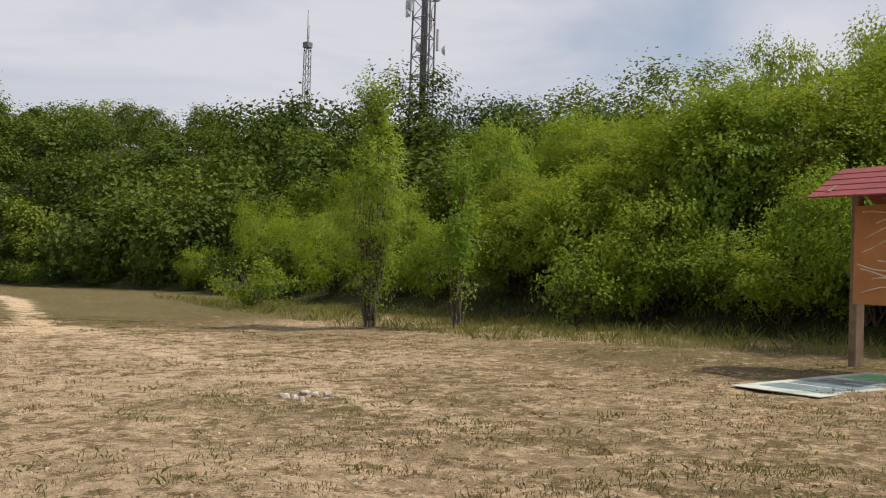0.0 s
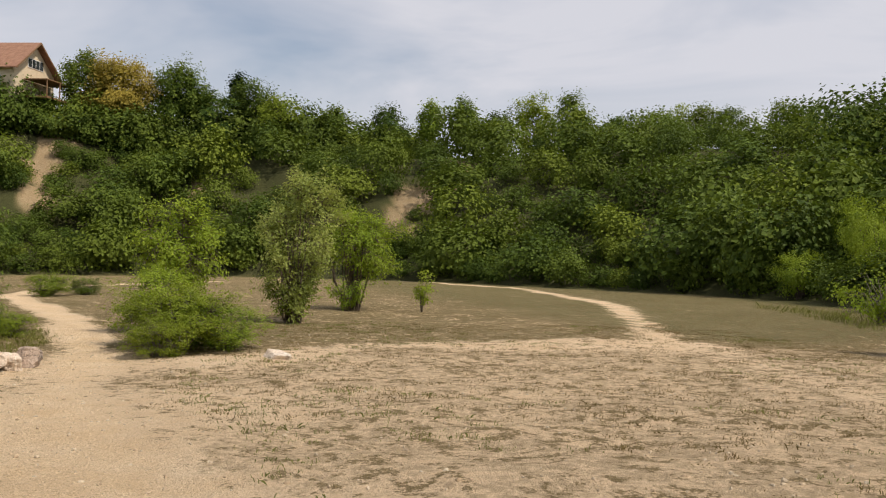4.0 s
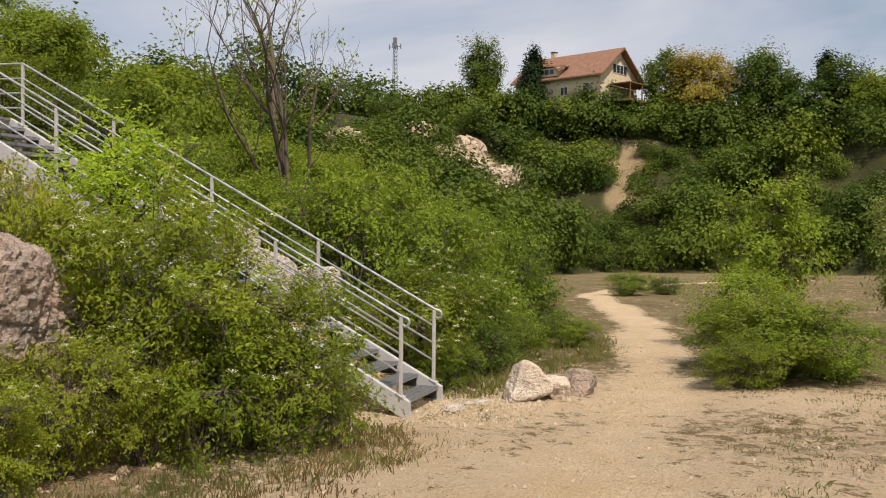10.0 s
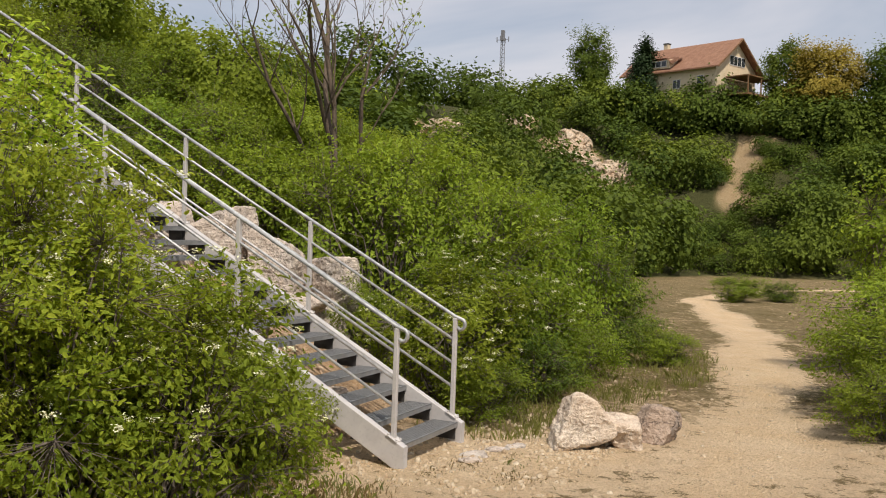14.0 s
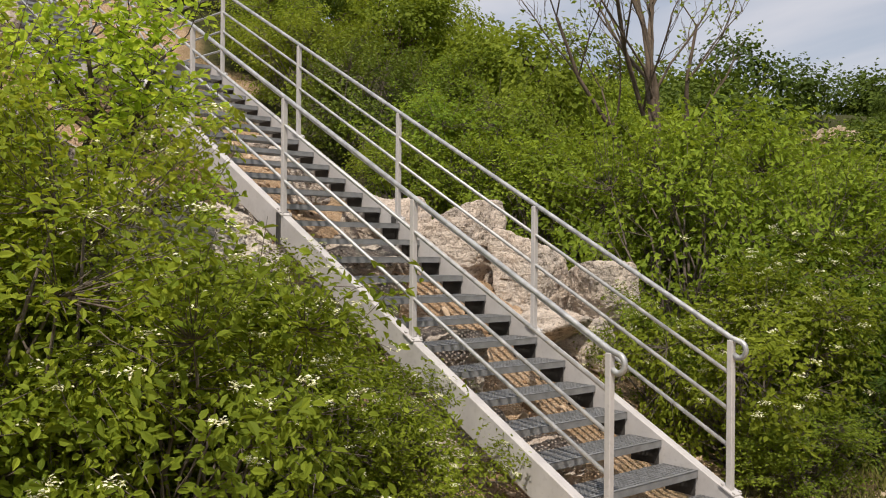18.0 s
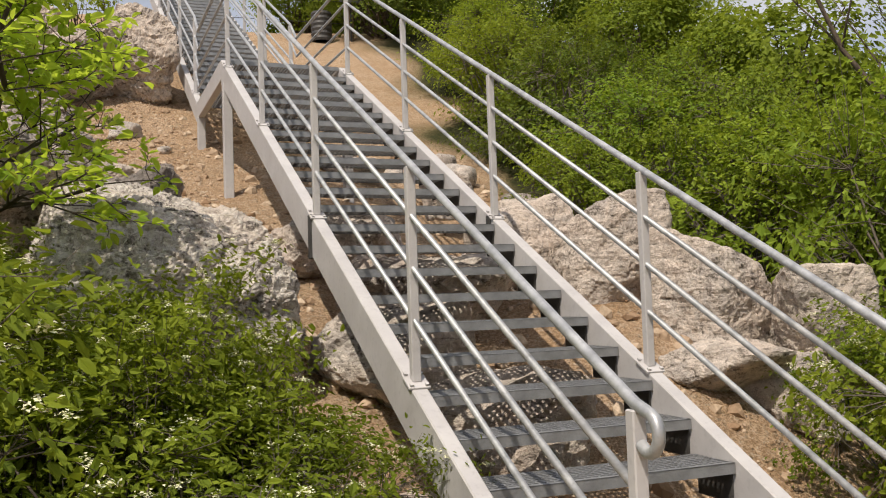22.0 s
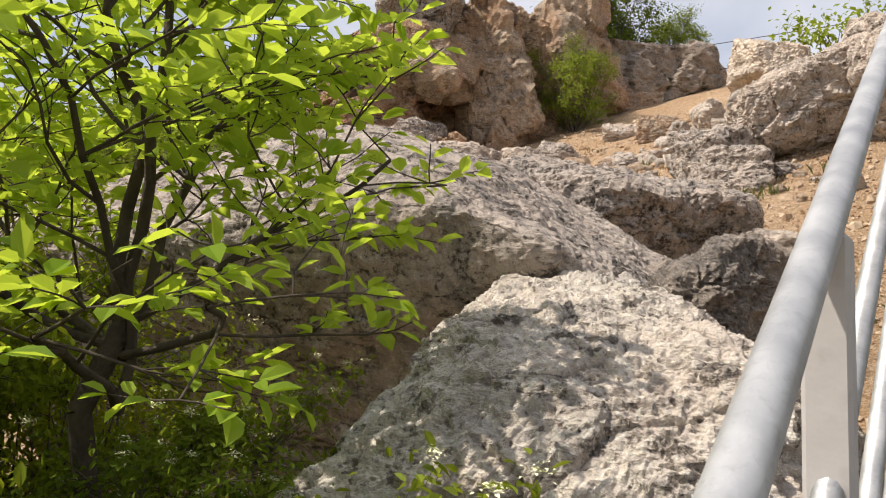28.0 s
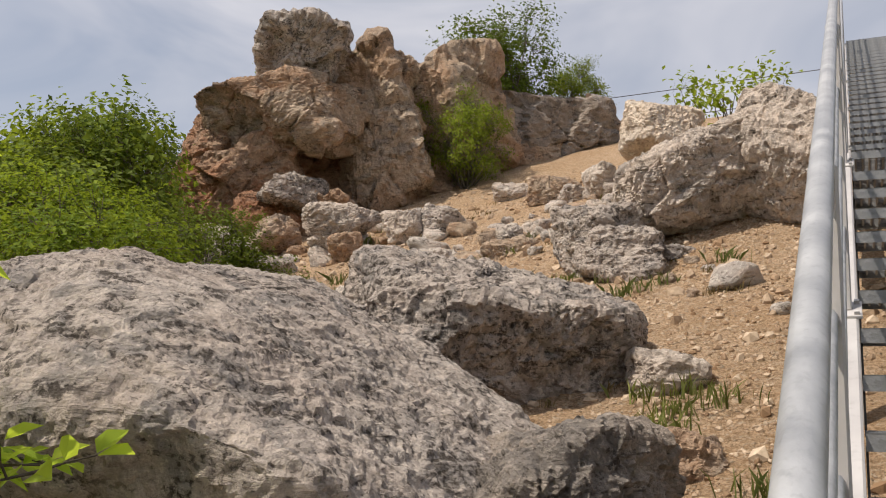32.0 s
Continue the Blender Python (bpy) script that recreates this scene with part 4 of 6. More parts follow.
def plant_arrays(seed, rx, ry, z0, z1, twigs, per_twig, leaf, trunk=0.04, stems=5, limbs=26, full=False, lump=0.4, twiggy=True, shape="dome", droop=0.0, sprays=13):
    """Wood rows and leaf arrays of a bush or a tree whose crown lies between z0 and z1."""
    rng = np.random.default_rng(seed)
    zc, rz = (z0 + z1) / 2, (z1 - z0) / 2

    def spots(n, lo, hi):
        d = rng.normal(size=(n, 3))
        d /= np.linalg.norm(d, axis=1)[:, None]
        u = rng.uniform(lo, hi, n) ** 0.5
        bump = 1 - lump + 2 * lump * value_noise(d[:, 0] * 2.2 + 9 + seed, d[:, 1] * 2.2 + d[:, 2] * 2.6 + 5, seed)
        r = u * bump
        p = d * r[:, None]
        if shape == "column":
            taper = 1.15 - 0.55 * (p[:, 2:3] + 1) * 0.5 - 0.25 * np.abs(p[:, 2:3])
            p[:, :2] = p[:, :2] * taper
        if shape == "cone":
            p[:, :2] = p[:, :2] * (1.05 - 0.95 * (p[:, 2:3] + 1) * 0.5)
        return np.stack([p[:, 0] * rx, p[:, 1] * ry, zc + p[:, 2] * rz], 1), d

    limb, _ = spots(limbs, 0.1, 0.45)
    segs = []
    if stems == 1:
        top = z0 + (z1 - z0) * 0.72
        k = 8
        line = [np.array([rng.normal() * 0.03 * i, rng.normal() * 0.03 * i, top * i / k]) for i in range(k + 1)]
        for i in range(k):
            segs.append([*line[i], *line[i + 1], trunk * (1 - 0.85 * i / k), trunk * (1 - 0.85 * (i + 1) / k)])
        for p in limb:
            h = min(top * 0.98, max(z0 * 0.55, p[2] - 0.5 * np.hypot(p[0], p[1]) - 0.1))
            i = int(h / top * k)
            b = line[min(i, k)]
            m = (b + p) / 2 + rng.normal(size=3) * 0.08 * rx + np.array([0, 0, -0.05 * rz])
            segs.append([*b, *m, trunk * 0.4, trunk * 0.28])
            segs.append([*m, *p, trunk * 0.28, trunk * 0.16])
    else:
        for i, p in enumerate(limb):
            a = i % stems * 2 * np.pi / stems
            b = np.array([np.cos(a) * 0.12 * rx, np.sin(a) * 0.12 * ry, -0.05])
            m = b * 0.4 + p * 0.6 + rng.normal(size=3) * 0.09 * rx
            m[2] = max(m[2], 0.1)
            segs.append([*b, *m, trunk, trunk * 0.6])
            segs.append([*m, *p, trunk * 0.6, trunk * 0.3])
    # twigs gather in sprays with gaps between them
    heart, _ = spots(max(12, twigs // sprays), 0.42, 1.0)
    pick = rng.integers(len(heart), size=twigs)
    tips = heart[pick] + rng.normal(size=(twigs, 3)) * np.array([0.17 * rx, 0.17 * ry, 0.11 * rz])
    inner, _ = spots(twigs // 5, 0.2, 0.9)
    tips[:len(inner)] = inner
    near = np.argmin(((tips[:, None] - limb[None]) ** 2).sum(-1), 1)
    root = limb[near]
    mid = root * 0.5 + tips * 0.5 + rng.normal(size=tips.shape) * 0.05 * rx
    if twiggy:
        t = trunk * 0.18
        for a, m, b in zip(root, mid, tips):
            segs.append([*a, *m, t, t * 0.7])
            segs.append([*m, *b, t * 0.7, t * 0.3])
    k = rng.uniform(0.25, 1.08, (twigs, per_twig))[..., None]
    P = mid[:, None] + (tips - mid)[:, None] * k + rng.normal(size=(twigs, per_twig, 3)) * leaf * (0.9 if twiggy else 1.1)
    P = P.reshape(-1, 3)
    out = np.repeat(tips - root, per_twig, 0)
    out /= np.maximum(np.linalg.norm(out, axis=1), 1e-4)[:, None]
    far = P - np.array([[0, 0, zc - 0.35 * rz]])
    far = far / np.array([[rx, ry, rz]])
    far /= np.maximum(np.linalg.norm(far, axis=1), 1e-4)[:, None]
    wild = 0.55 if twiggy else 0.3
    N = np.array([[0, 0, 1.0]]) * 0.5 + far * 0.9 + rng.normal(size=P.shape) * wild
    N /= np.linalg.norm(N, axis=1)[:, None]
    A = rng.normal(size=P.shape) + out * 0.5 + np.array([0, 0, -0.35 - droop])
    A -= N * (A * N).sum(1)[:, None] * 0.75
    keep = P[:, 2] > 0.03
    return np.array(segs), leaf_data(P[keep], A[keep], N[keep], leaf, rng, full, 1.0 if twiggy else 1.6), tips


def plant_meshes(name, mats, seed, *a, sides=3, **k):
    segs, (lv, lf), tips = plant_arrays(seed, *a, **k)
    tv, tf = tube_data(segs, sides)
    return np_mesh(name + "_wood", tv, tf, mats[1], True), np_mesh(name + "_leaves", lv, lf, mats[0], False), tips


def put_plant(name, meshes, label, category, x, y, scale=(1, 1, 1), turn=0.0, group="", sink=0.04, wood="wood", crown="foliage", z=None):
    at = pose(x, y, (z_at(x, y) if z is None else z) - sink, 0, 0, turn) @ Matrix.Diagonal((*scale, 1))
    e = thing(name, label, category, at, group)
    part(wood, meshes[0], None, e)
    part(crown, meshes[1], None, e)
    return e


NEAR = [plant_meshes("near_bush", (M_LEAF_NEAR, M_BARK_GREY), 301 + i, 1.25, 1.2, 0.1, 2.5, 760, 20, 0.055, trunk=0.022, stems=7, limbs=44, full=True, sides=4, lump=0.5) for i in range(3)]
LIGHT = [plant_meshes("light_bush", (m, M_BARK_GREY), 311 + i, 1.25, 1.2, 0.1, 2.5, 640, 17, 0.07, trunk=0.024, stems=7, limbs=40) for i, m in enumerate((M_LEAF_MID, M_LEAF_DARK, M_LEAF))]
MID = [plant_meshes("mid_bush", (m, M_BARK), 321 + i, 1.7, 1.7, 0.1, 2.7, 520, 14, 0.095, trunk=0.035, stems=6, limbs=36, twiggy=False) for i, m in enumerate((M_LEAF_MID, M_LEAF_DARK, M_LEAF))]
TALL = [plant_meshes("tall_tree", (m, M_BARK), 331 + i, 1.9, 1.9, 0.3, 5.6, 860, 14, 0.10, trunk=0.05, stems=3, limbs=44, twiggy=False) for i, m in enumerate((M_LEAF, M_LEAF_MID))]
FAR = [plant_arrays(341 + i, 2.2, 2.2, 0.0, 3.2, 260, 6, 0.235, trunk=0.06, stems=4, limbs=10, twiggy=False, lump=0.45, sprays=9) for i in range(6)]


def blossoms(tips, seed, count):
    """Flat flower heads of many small florets on the upper twig ends."""
    r = np.random.default_rng(seed)
    up = tips[tips[:, 2] > np.quantile(tips[:, 2], 0.35)]
    P = up[r.choice(len(up), min(count, len(up)), False)]
    Q = np.repeat(P, 36, 0) + r.normal(size=(len(P) * 36, 3)) * np.array([0.027, 0.027, 0.012]) + np.array([0, 0, 0.03])
    A = r.normal(size=Q.shape) * np.array([1, 1, 0.25])
    v, f = leaf_data(Q, A, np.repeat([[0, 0, 1.0]], len(Q), 0) + r.normal(size=Q.shape) * 0.3, 0.024, r)
    return np_mesh("blossom", v, f, M_FLOWER)


DEEP = [plant_meshes("deep_bush", (M_LEAF_DEEP, M_BARK_GREY), 305 + i, 1.25, 1.2, 0.1, 2.5, 620, 18, 0.068, trunk=0.022, stems=7, limbs=40, full=True, sides=4, lump=0.55) for i in range(2)]
BLOOM = [blossoms(NEAR[i][2], 400 + i, 60) for i in range(3)]
DEEP_BLOOM = [blossoms(DEEP[i][2], 404 + i, 110) for i in range(2)]

HEDGE = "dense fresh-green shrub with many leaning stems"
rng = random.Random(17)
# bush west of the stairs
for x, y, s, h, k in [(-2.85, 0.8, 0.85, 0.82, 0), (-2.2, 0.55, 0.78, 0.74, 1), (-2.85, 1.75, 0.9, 0.96, 2), (-1.85, 2.95, 0.4, 0.45, 1), (-2.6, 3.0, 0.5, 0.6, 0), (-3.2, 2.7, 0.55, 0.9, 1), (-5.05, 1.3, 0.42, 0.42, 0), (-4.2, 1.4, 0.5, 0.5, 1), (-3.6, 1.0, 0.4, 0.42, 2), (-1.25, 1.15, 0.6, 0.48, 0), (-1.9, 1.75, 0.7, 0.6, 2), 
                      (-0.95, 1.95, 0.5, 0.55, 1), (-0.72, 0.75, 0.45, 0.36, 2), (-0.66, 1.45, 0.42, 0.36, 0), (-1.5, 2.35, 0.5, 0.42, 1)]:
    deep = x > -2.6
    e = put_plant("dogwood_bush", DEEP[k % 2] if deep else NEAR[k], "leafy green dogwood bush with small cream flower heads", "bush", x, y, (s, s, h), rng.uniform(0, 360), "bushes west of the stairs")
    part("blossom", DEEP_BLOOM[k % 2] if deep else BLOOM[k], None, e, "small cream flower heads")
# bushes east of the stairs
for x, y, s, h, k in [(3.0, 1.0, 0.8, 0.72, 0), (2.9, 1.75, 0.5, 0.5, 1), (4.3, 1.0, 0.95, 0.95, 1)]:
    e = put_plant("hedge_bush", DEEP[k % 2], HEDGE, "bush", x, y, (s, s, h), rng.uniform(0, 360), "bushes east of the stairs")
    part("blossom", DEEP_BLOOM[k % 2], None, e, "small cream flower heads")
for x, y, s, h, k in [(5.6, 1.2, 1.0, 1.2, 2), (7.0, 1.2, 1.0, 1.15, 2), (4.8, 2.8, 1.15, 1.3, 2), (6.8, 3.0, 1.2, 1.35, 0), (8.6, 2.4, 1.05, 1.15, 2), (5.4, 4.6, 1.2, 1.0, 0), (10.0, 3.2, 1.1, 1.0, 1), (5.0, 7.2, 1.0, 0.8, 2), (3.9, 6.6, 0.75, 0.6, 0), (5.2, 9.4, 1.1, 0.9, 1), (5.4, 11.6, 1.1, 0.9, 0), (5.9, 13.6, 1.0, 0.8, 2), (7.0, 15.4, 1.0, 0.8, 1)]:
    put_plant("hedge_bush", LIGHT[k], HEDGE, "bush", x, y, (s, s, h), rng.uniform(0, 360), "bushes east of the stairs")
for x, y, s, h, k in [(2.7, 0.35, 0.5, 0.32, 0), (4.0, 0.2, 0.55, 0.38, 1), (5.3, 0.3, 0.6, 0.42, 0), (6.7, 0.45, 0.6, 0.5, 2), (8.4, 0.75, 0.95, 0.9, 1), (9.8, 1.2, 1.0, 0.8, 0), (9.2, -0.4, 0.5, 0.28, 0), (11.5, 0.5, 0.6, 0.3, 1), (5.0, -4.2, 0.95, 0.62, 0), (6.6, -4.0, 0.9, 0.72, 2), (4.0, -3.9, 0.5, 0.36, 0), (5.5, -5.2, 0.75, 0.42, 2), (6.2, -4.4, 0.8, 0.55, 0), (34, 1.8, 1.0, 0.5, 0), (36, 0.2, 0.8, 0.4, 1)]:
    put_plant("low_bush", LIGHT[k], "low spreading green bush at the path edge", "bush", x, y, (s, s, h), rng.uniform(0, 360), "bushes along the path")


def scatter_spots(seed, n, x0, x1, y0, y1, test, gap):
    """Random spots that pass a test and keep a distance from one another."""
    r = random.Random(seed)
    xs = np.array([[r.uniform(x0, x1), r.uniform(y0, y1)] for _ in range(n)])
    xs = xs[test(xs[:, 0], xs[:, 1])]
    kept = []
    for p in xs:
        if all((p[0] - q[0]) ** 2 + (p[1] - q[1]) ** 2 > gap * gap for q in kept[-400:]):
            kept.append(tuple(p))
    return kept


def clear_of_stairs(x, y):
    return (sandy_slope(x, y) < 0.3) & ~((x > -12.5) & (x < 3.2) & (y > 13) & (y < 26))


# north slope, east and west of the stairs
spots = scatter_spots(3, 900, -30, 34, 2, 30, lambda x, y: (outside(x, y) > 0.8) & clear_of_stairs(x, y) & ~((x > -2) & (x < 4.6)) & (x > -28) & ~((x < 9) & (y < 5)) & ((x > 3) | (y < 16)), 1.95)
for i, (x, y) in enumerate(spots[:80]):
    s = rng.uniform(0.75, 1.15)
    put_plant("slope_bush", LIGHT[rng.choice((0, 1, 2))] if x < 10 and 3 < x and y < 15 else MID[rng.choice((0, 0, 1, 2))], "green shrub in the thicket on the slope", "bush", x, y, (s, s, s * rng.uniform(0.7, 1.1)), rng.uniform(0, 360), "thicket on the north slope")
# thicket along the south edge of the floor
spots = scatter_spots(4, 900, -30, 30, -48, -24, lambda x, y: (outside(x, y) > 0.2) & (outside(x, y) < 15), 2.7)
for i, (x, y) in enumerate(spots[:64]):
    s = rng.uniform(0.8, 1.25)
    tall = 1.0 + 0.35 * min(1, max(0, (-24.5 - y - 3) / 10)) + (0.3 if x < -4 else 0)
    put_plant("edge_bush", MID[rng.choice((0, 2, 2, 2))], "tall green shrub at the edge of the clearing", "bush", x, y, (s, s, s * tall * rng.uniform(0.85, 1.2)), rng.uniform(0, 360), "thicket along the south edge")


def joined_woods(name, label, spots, seed, mats, size):
    """Far shrubs past counting, joined."""
    r = np.random.default_rng(seed)
    V, F, T = [], [], []
    nv = 0
    for x, y in spots:
        segs, (lv, lf), _ = FAR[r.integers(len(FAR))]
        a, s = r.uniform(0, 6.28), r.uniform(*size)
        h = s * r.uniform(0.75, 1.25)
        R = np.array([[np.cos(a) * s, -np.sin(a) * s, 0], [np.sin(a) * s, np.cos(a) * s, 0], [0, 0, h]])
        o = np.array([x, y, z_at(x, y) - 0.3])
        T.append(np.full(len(lv), r.uniform(0, 1) ** 1.8))
        V.append(lv @ R.T + o)
        F.append(lf + nv)
        nv += len(lv)
    me = np_mesh(name, np.concatenate(V), np.concatenate(F), mats, False)
    me.attributes.new("tint", "FLOAT", "POINT").data.foreach_set("value", np.concatenate(T).astype(np.float32))
    return tagged(new(name, me), label, "bushes", kind="stuff")


spots = scatter_spots(7, 6000, 12, 140, -80, 70, lambda x, y: (outside(x, y) > 1.0) & (outside(x, y) < 32) & (scar(x, y) < 0.1) & (scar(x + 3.5, y) < 0.5) & (scar(x + 6.5, y) < 0.5) & ~((x > 119) & (x < 134) & (y > 6) & (y < 32)) & ((x > 33) | (y < -44) | (y > 30)), 4.1)
joined_woods("far_woods", "green scrub covering the far quarry slopes", spots, 8, M_LEAF_FAR, (0.75, 2.0))
low = scatter_spots(9, 5000, 60, 120, -50, 50, lambda x, y: (outside(x, y) > 0.5) & (outside(x, y) < 30) & (scar(x, y) < 0.1) & ((scar(x + 3.5, y) > 0.4) | (scar(x + 6.5, y) > 0.4)), 2.2)
low += scatter_spots(12, 3000, 62, 105, -34, 26, lambda x, y: (outside(x, y) > 0.4) & (outside(x, y) < 6) & (scar(x, y) < 0.1), 2.4)
low += scatter_spots(13, 1500, 16, 66, -48, -28, lambda x, y: (outside(x, y) > 0.2) & (outside(x, y) < 5), 2.3)
joined_woods("far_woods", "low green scrub at the foot of bare cliffs", low, 10, M_LEAF_FAR, (0.55, 0.95))


# ---- single trees and bushes ----
def single(name, label, category, x, y, mats, seed, dims, turn=0.0, z=None, crown="crown", wood="trunk", **k):
    me = plant_meshes(name, mats, seed, *dims, **k)
    return put_plant(name, me, label, category, x, y, (1, 1, 1), turn, wood=wood, crown=crown, z=z)


single("poplar_tree", "slender young poplar with several thin upright stems", "tree", -0.75, -22.87, (M_LEAF_POPLAR, M_BARK_GREY), 501, (1.2, 1.15, 0.9, 7.9, 560, 19, 0.1), trunk=0.03, stems=5, limbs=46, shape="column", lump=0.35)
single("poplar_sapling", "thin young poplar with a sparse crown", "tree", -3.0, -24.2, (M_LEAF_POPLAR, M_BARK_GREY), 502, (0.9, 0.85, 0.5, 5.4, 200, 14, 0.12), trunk=0.022, stems=2, limbs=24, shape="column", lump=0.45)
single("silver_tree", "silvery-leaved small tree with clustered stems", "tree", 14.1, -7.9, (M_LEAF_SILVER, M_BARK), 503, (1.2, 1.2, 0.7, 5.0, 720, 15, 0.1), trunk=0.04, stems=5, limbs=40, lump=0.5, sprays=18)
single("low_bush", "dark low bush round the foot of a small tree", "bush", 14.2, -7.7, (M_LEAF_MID, M_BARK), 504, (0.75, 0.7, 0.15, 1.4, 120, 10, 0.08), trunk=0.03, stems=5)
single("forked_tree", "small tree with leaning forked trunk and light crown", "tree", 21.3, -11.1, (M_LEAF, M_BARK), 505, (1.9, 1.7, 1.1, 4.3, 700, 15, 0.11), trunk=0.05, stems=3, limbs=30, lump=0.5, sprays=18)
single("low_bush", "small bush under a forked tree", "bush", 20.3, -10.6, (M_LEAF, M_BARK), 506, (0.8, 0.8, 0.2, 1.5, 150, 10, 0.09), trunk=0.03, stems=5)
single("sapling", "tiny green sapling in the dry field", "tree", 18.9, -13.3, (M_LEAF, M_BARK), 507, (0.42, 0.42, 0.25, 1.9, 80, 9, 0.09), trunk=0.015, stems=2, limbs=8, shape="column")
single("slim_tree", "slim tree with a pale leafy round crown", "tree", 10.3, -4.2, (M_LEAF, M_BARK), 508, (1.2, 1.15, 1.2, 3.6, 480, 14, 0.1), trunk=0.05, stems=1, limbs=22, lump=0.35)
single("edge_bush", "loose bush with pinkish dry twigs at the clearing edge", "bush", 11.7, -28.3, (M_LEAF, M_BARK_GREY), 509, (2.0, 1.6, 0.1, 2.2, 200, 10, 0.14), trunk=0.03, stems=7)
single("edge_bush", "bright green young bush standing before the thicket", "bush", -6.2, -25.6, (M_LEAF, M_BARK), 510, (1.0, 0.9, 0.2, 2.4, 160, 11, 0.14), trunk=0.03, stems=4)
rng = random.Random(23)
for i in range(11):
    x = -17.5 + i * 1.7 + rng.uniform(-0.5, 0.5)
    y = -30.0 + rng.uniform(-1.5, 1.5) + 0.12 * x
    put_plant("edge_tree", TALL[(0, 1, 0)[i % 3]], "tall light-green tree rising from the thicket", "tree", x, y, (1.1, 1.1, rng.uniform(0.8, 1.05) * (1.0 if x < -5 else 0.8)), rng.uniform(0, 360), "trees along the south edge")
put_plant("edge_tree", TALL[1], "tall dark tree leaning over the notice board", "tree", -16.6, -24.5, (1.1, 1.1, 1.3), 40, "trees along the south edge")

for x, y, h in [(-15.6, -26.6, 0.8), (-13.6, -26.9, 0.95), (-11.7, -26.4, 0.75), (-9.9, -27.3, 0.9), (-7.9, -27.9, 0.8), (-14.6, -27.8, 1.1), (-12.4, -28.2, 1.15)]:
    put_plant("edge_bush", MID[2], "bright green shrub at the foot of the thicket", "bush", x, y, (0.9, 0.9, h), rng.uniform(0, 360), "thicket along the south edge")

# the tree beside the boulders
def branchy_tree(name, label, x, y, fork, middle, reach, seed, mat, bark, rad, leaf):
    """A short trunk, crooked forking limbs inside a round crown, leaves in rows along the last twigs."""
    r = random.Random(seed)
    segs, P, A, N = [], [], [], []
    mid = Vector(middle)

    def inside(p):
        q = p - mid
        return (q.x / reach[0]) ** 2 + (q.y / reach[1]) ** 2 + (q.z / reach[2]) ** 2 < 1

    def limb(p, d, length, rd, level):
        n = (4, 5, 5, 8)[level]
        for i in range(n):
            d = (d + Vector((r.gauss(0, 0.24), r.gauss(0, 0.24), r.uniform(-0.12, 0.12)))).normalized()
            q = p + d * length / n
            if i > 2 and not inside(q):
                return
            r0, r1 = rd * (1 - 0.6 * i / n), rd * (1 - 0.6 * (i + 1) / n)
            segs.append([*p, *q, r0, r1])
            p = q
            if level == 1 or (level == 2 and i == n - 1):
                for _ in range((1, 2)[r.random() < 0.8] + (i == n - 1)):
                    side = d.cross(Vector((r.gauss(0, 1), r.gauss(0, 1), r.gauss(0, 1)))).normalized()
                    side.z *= 0.45
                    P.append(p + side * 0.008)
                    A.append(d * 0.6 + side)
                    N.append(Vector((r.gauss(0, 0.4), r.gauss(0, 0.4), 1)))
            if level > 1 and i >= (2 if level == 3 else 1):
                for _ in range(2 if level == 2 or r.random() < 0.45 else 1):
                    side = Vector((r.gauss(0, 1), r.gauss(0, 1), r.uniform(-0.25, 0.45))).normalized()
                    limb(p, (d * 0.5 + side * 0.8).normalized(), (0, 0, 0.26, 0.58)[level] * r.uniform(0.7, 1.3), max(r1 * 0.5, 0.0025), level - 1)

    base, f = Vector((x, y, z_at(x, y) - 0.1)), Vector(fork)
    p = base
    for i in range(1, 7):
        q = base.lerp(f, i / 6) + (Vector((r.gauss(0, 0.025), r.gauss(0, 0.025), 0)) if i < 6 else Vector())
        segs.append([*p, *q, rad * (1.25 - 0.06 * i), rad * (1.25 - 0.06 * (i + 1))])
        p = q
    for to, thick in (((-0.4, -0.1, 1.2), 0.75), ((0.8, -0.1, 0.7), 0.65), ((0.1, 0.6, 0.9), 0.55), ((-1.0, 0.1, 0.65), 0.65), ((0.25, -0.7, 0.55), 0.55), ((0.35, 0.1, 1.15), 0.6), ((-0.6, -0.55, 0.3), 0.5), ((0.95, 0.1, 0.12), 0.45), ((-0.95, 0.3, 0.15), 0.5), ((0.5, 0.5, 0.35), 0.45)):
        d = Vector(to)
        limb(f - Vector((0, 0, r.uniform(0, 0.25))), d.normalized(), d.length * 1.1, rad * thick * 0.75, 3)
    e = thing(name, label, "tree", pose(*base))
    segs = np.array(segs)
    segs[:, :3] -= np.array(base)
    segs[:, 3:6] -= np.array(base)
    tv, tf = tube_data(segs, 6)
    part("trunk", np_mesh("trunk", tv, tf, bark, True), None, e)
    g = np.random.default_rng(seed)
    v, f = leaf_data(np.array([list(p - base) for p in P]), np.array([list(p) for p in A]), np.array([list(p) for p in N]), leaf, g, True, 1.15)
    part("crown", np_mesh("crown", v, f, mat), None, e)
    return e


branchy_tree("young_tree", "young tree with bright spring leaves and dark crooked branches", -2.15, 2.5, (-1.9, 2.6, 2.05), (-2.0, 2.58, 2.5), (1.02, 0.66, 1.05), 533, M_LEAF_BRIGHT, M_BARK_DARK, 0.04, 0.066)


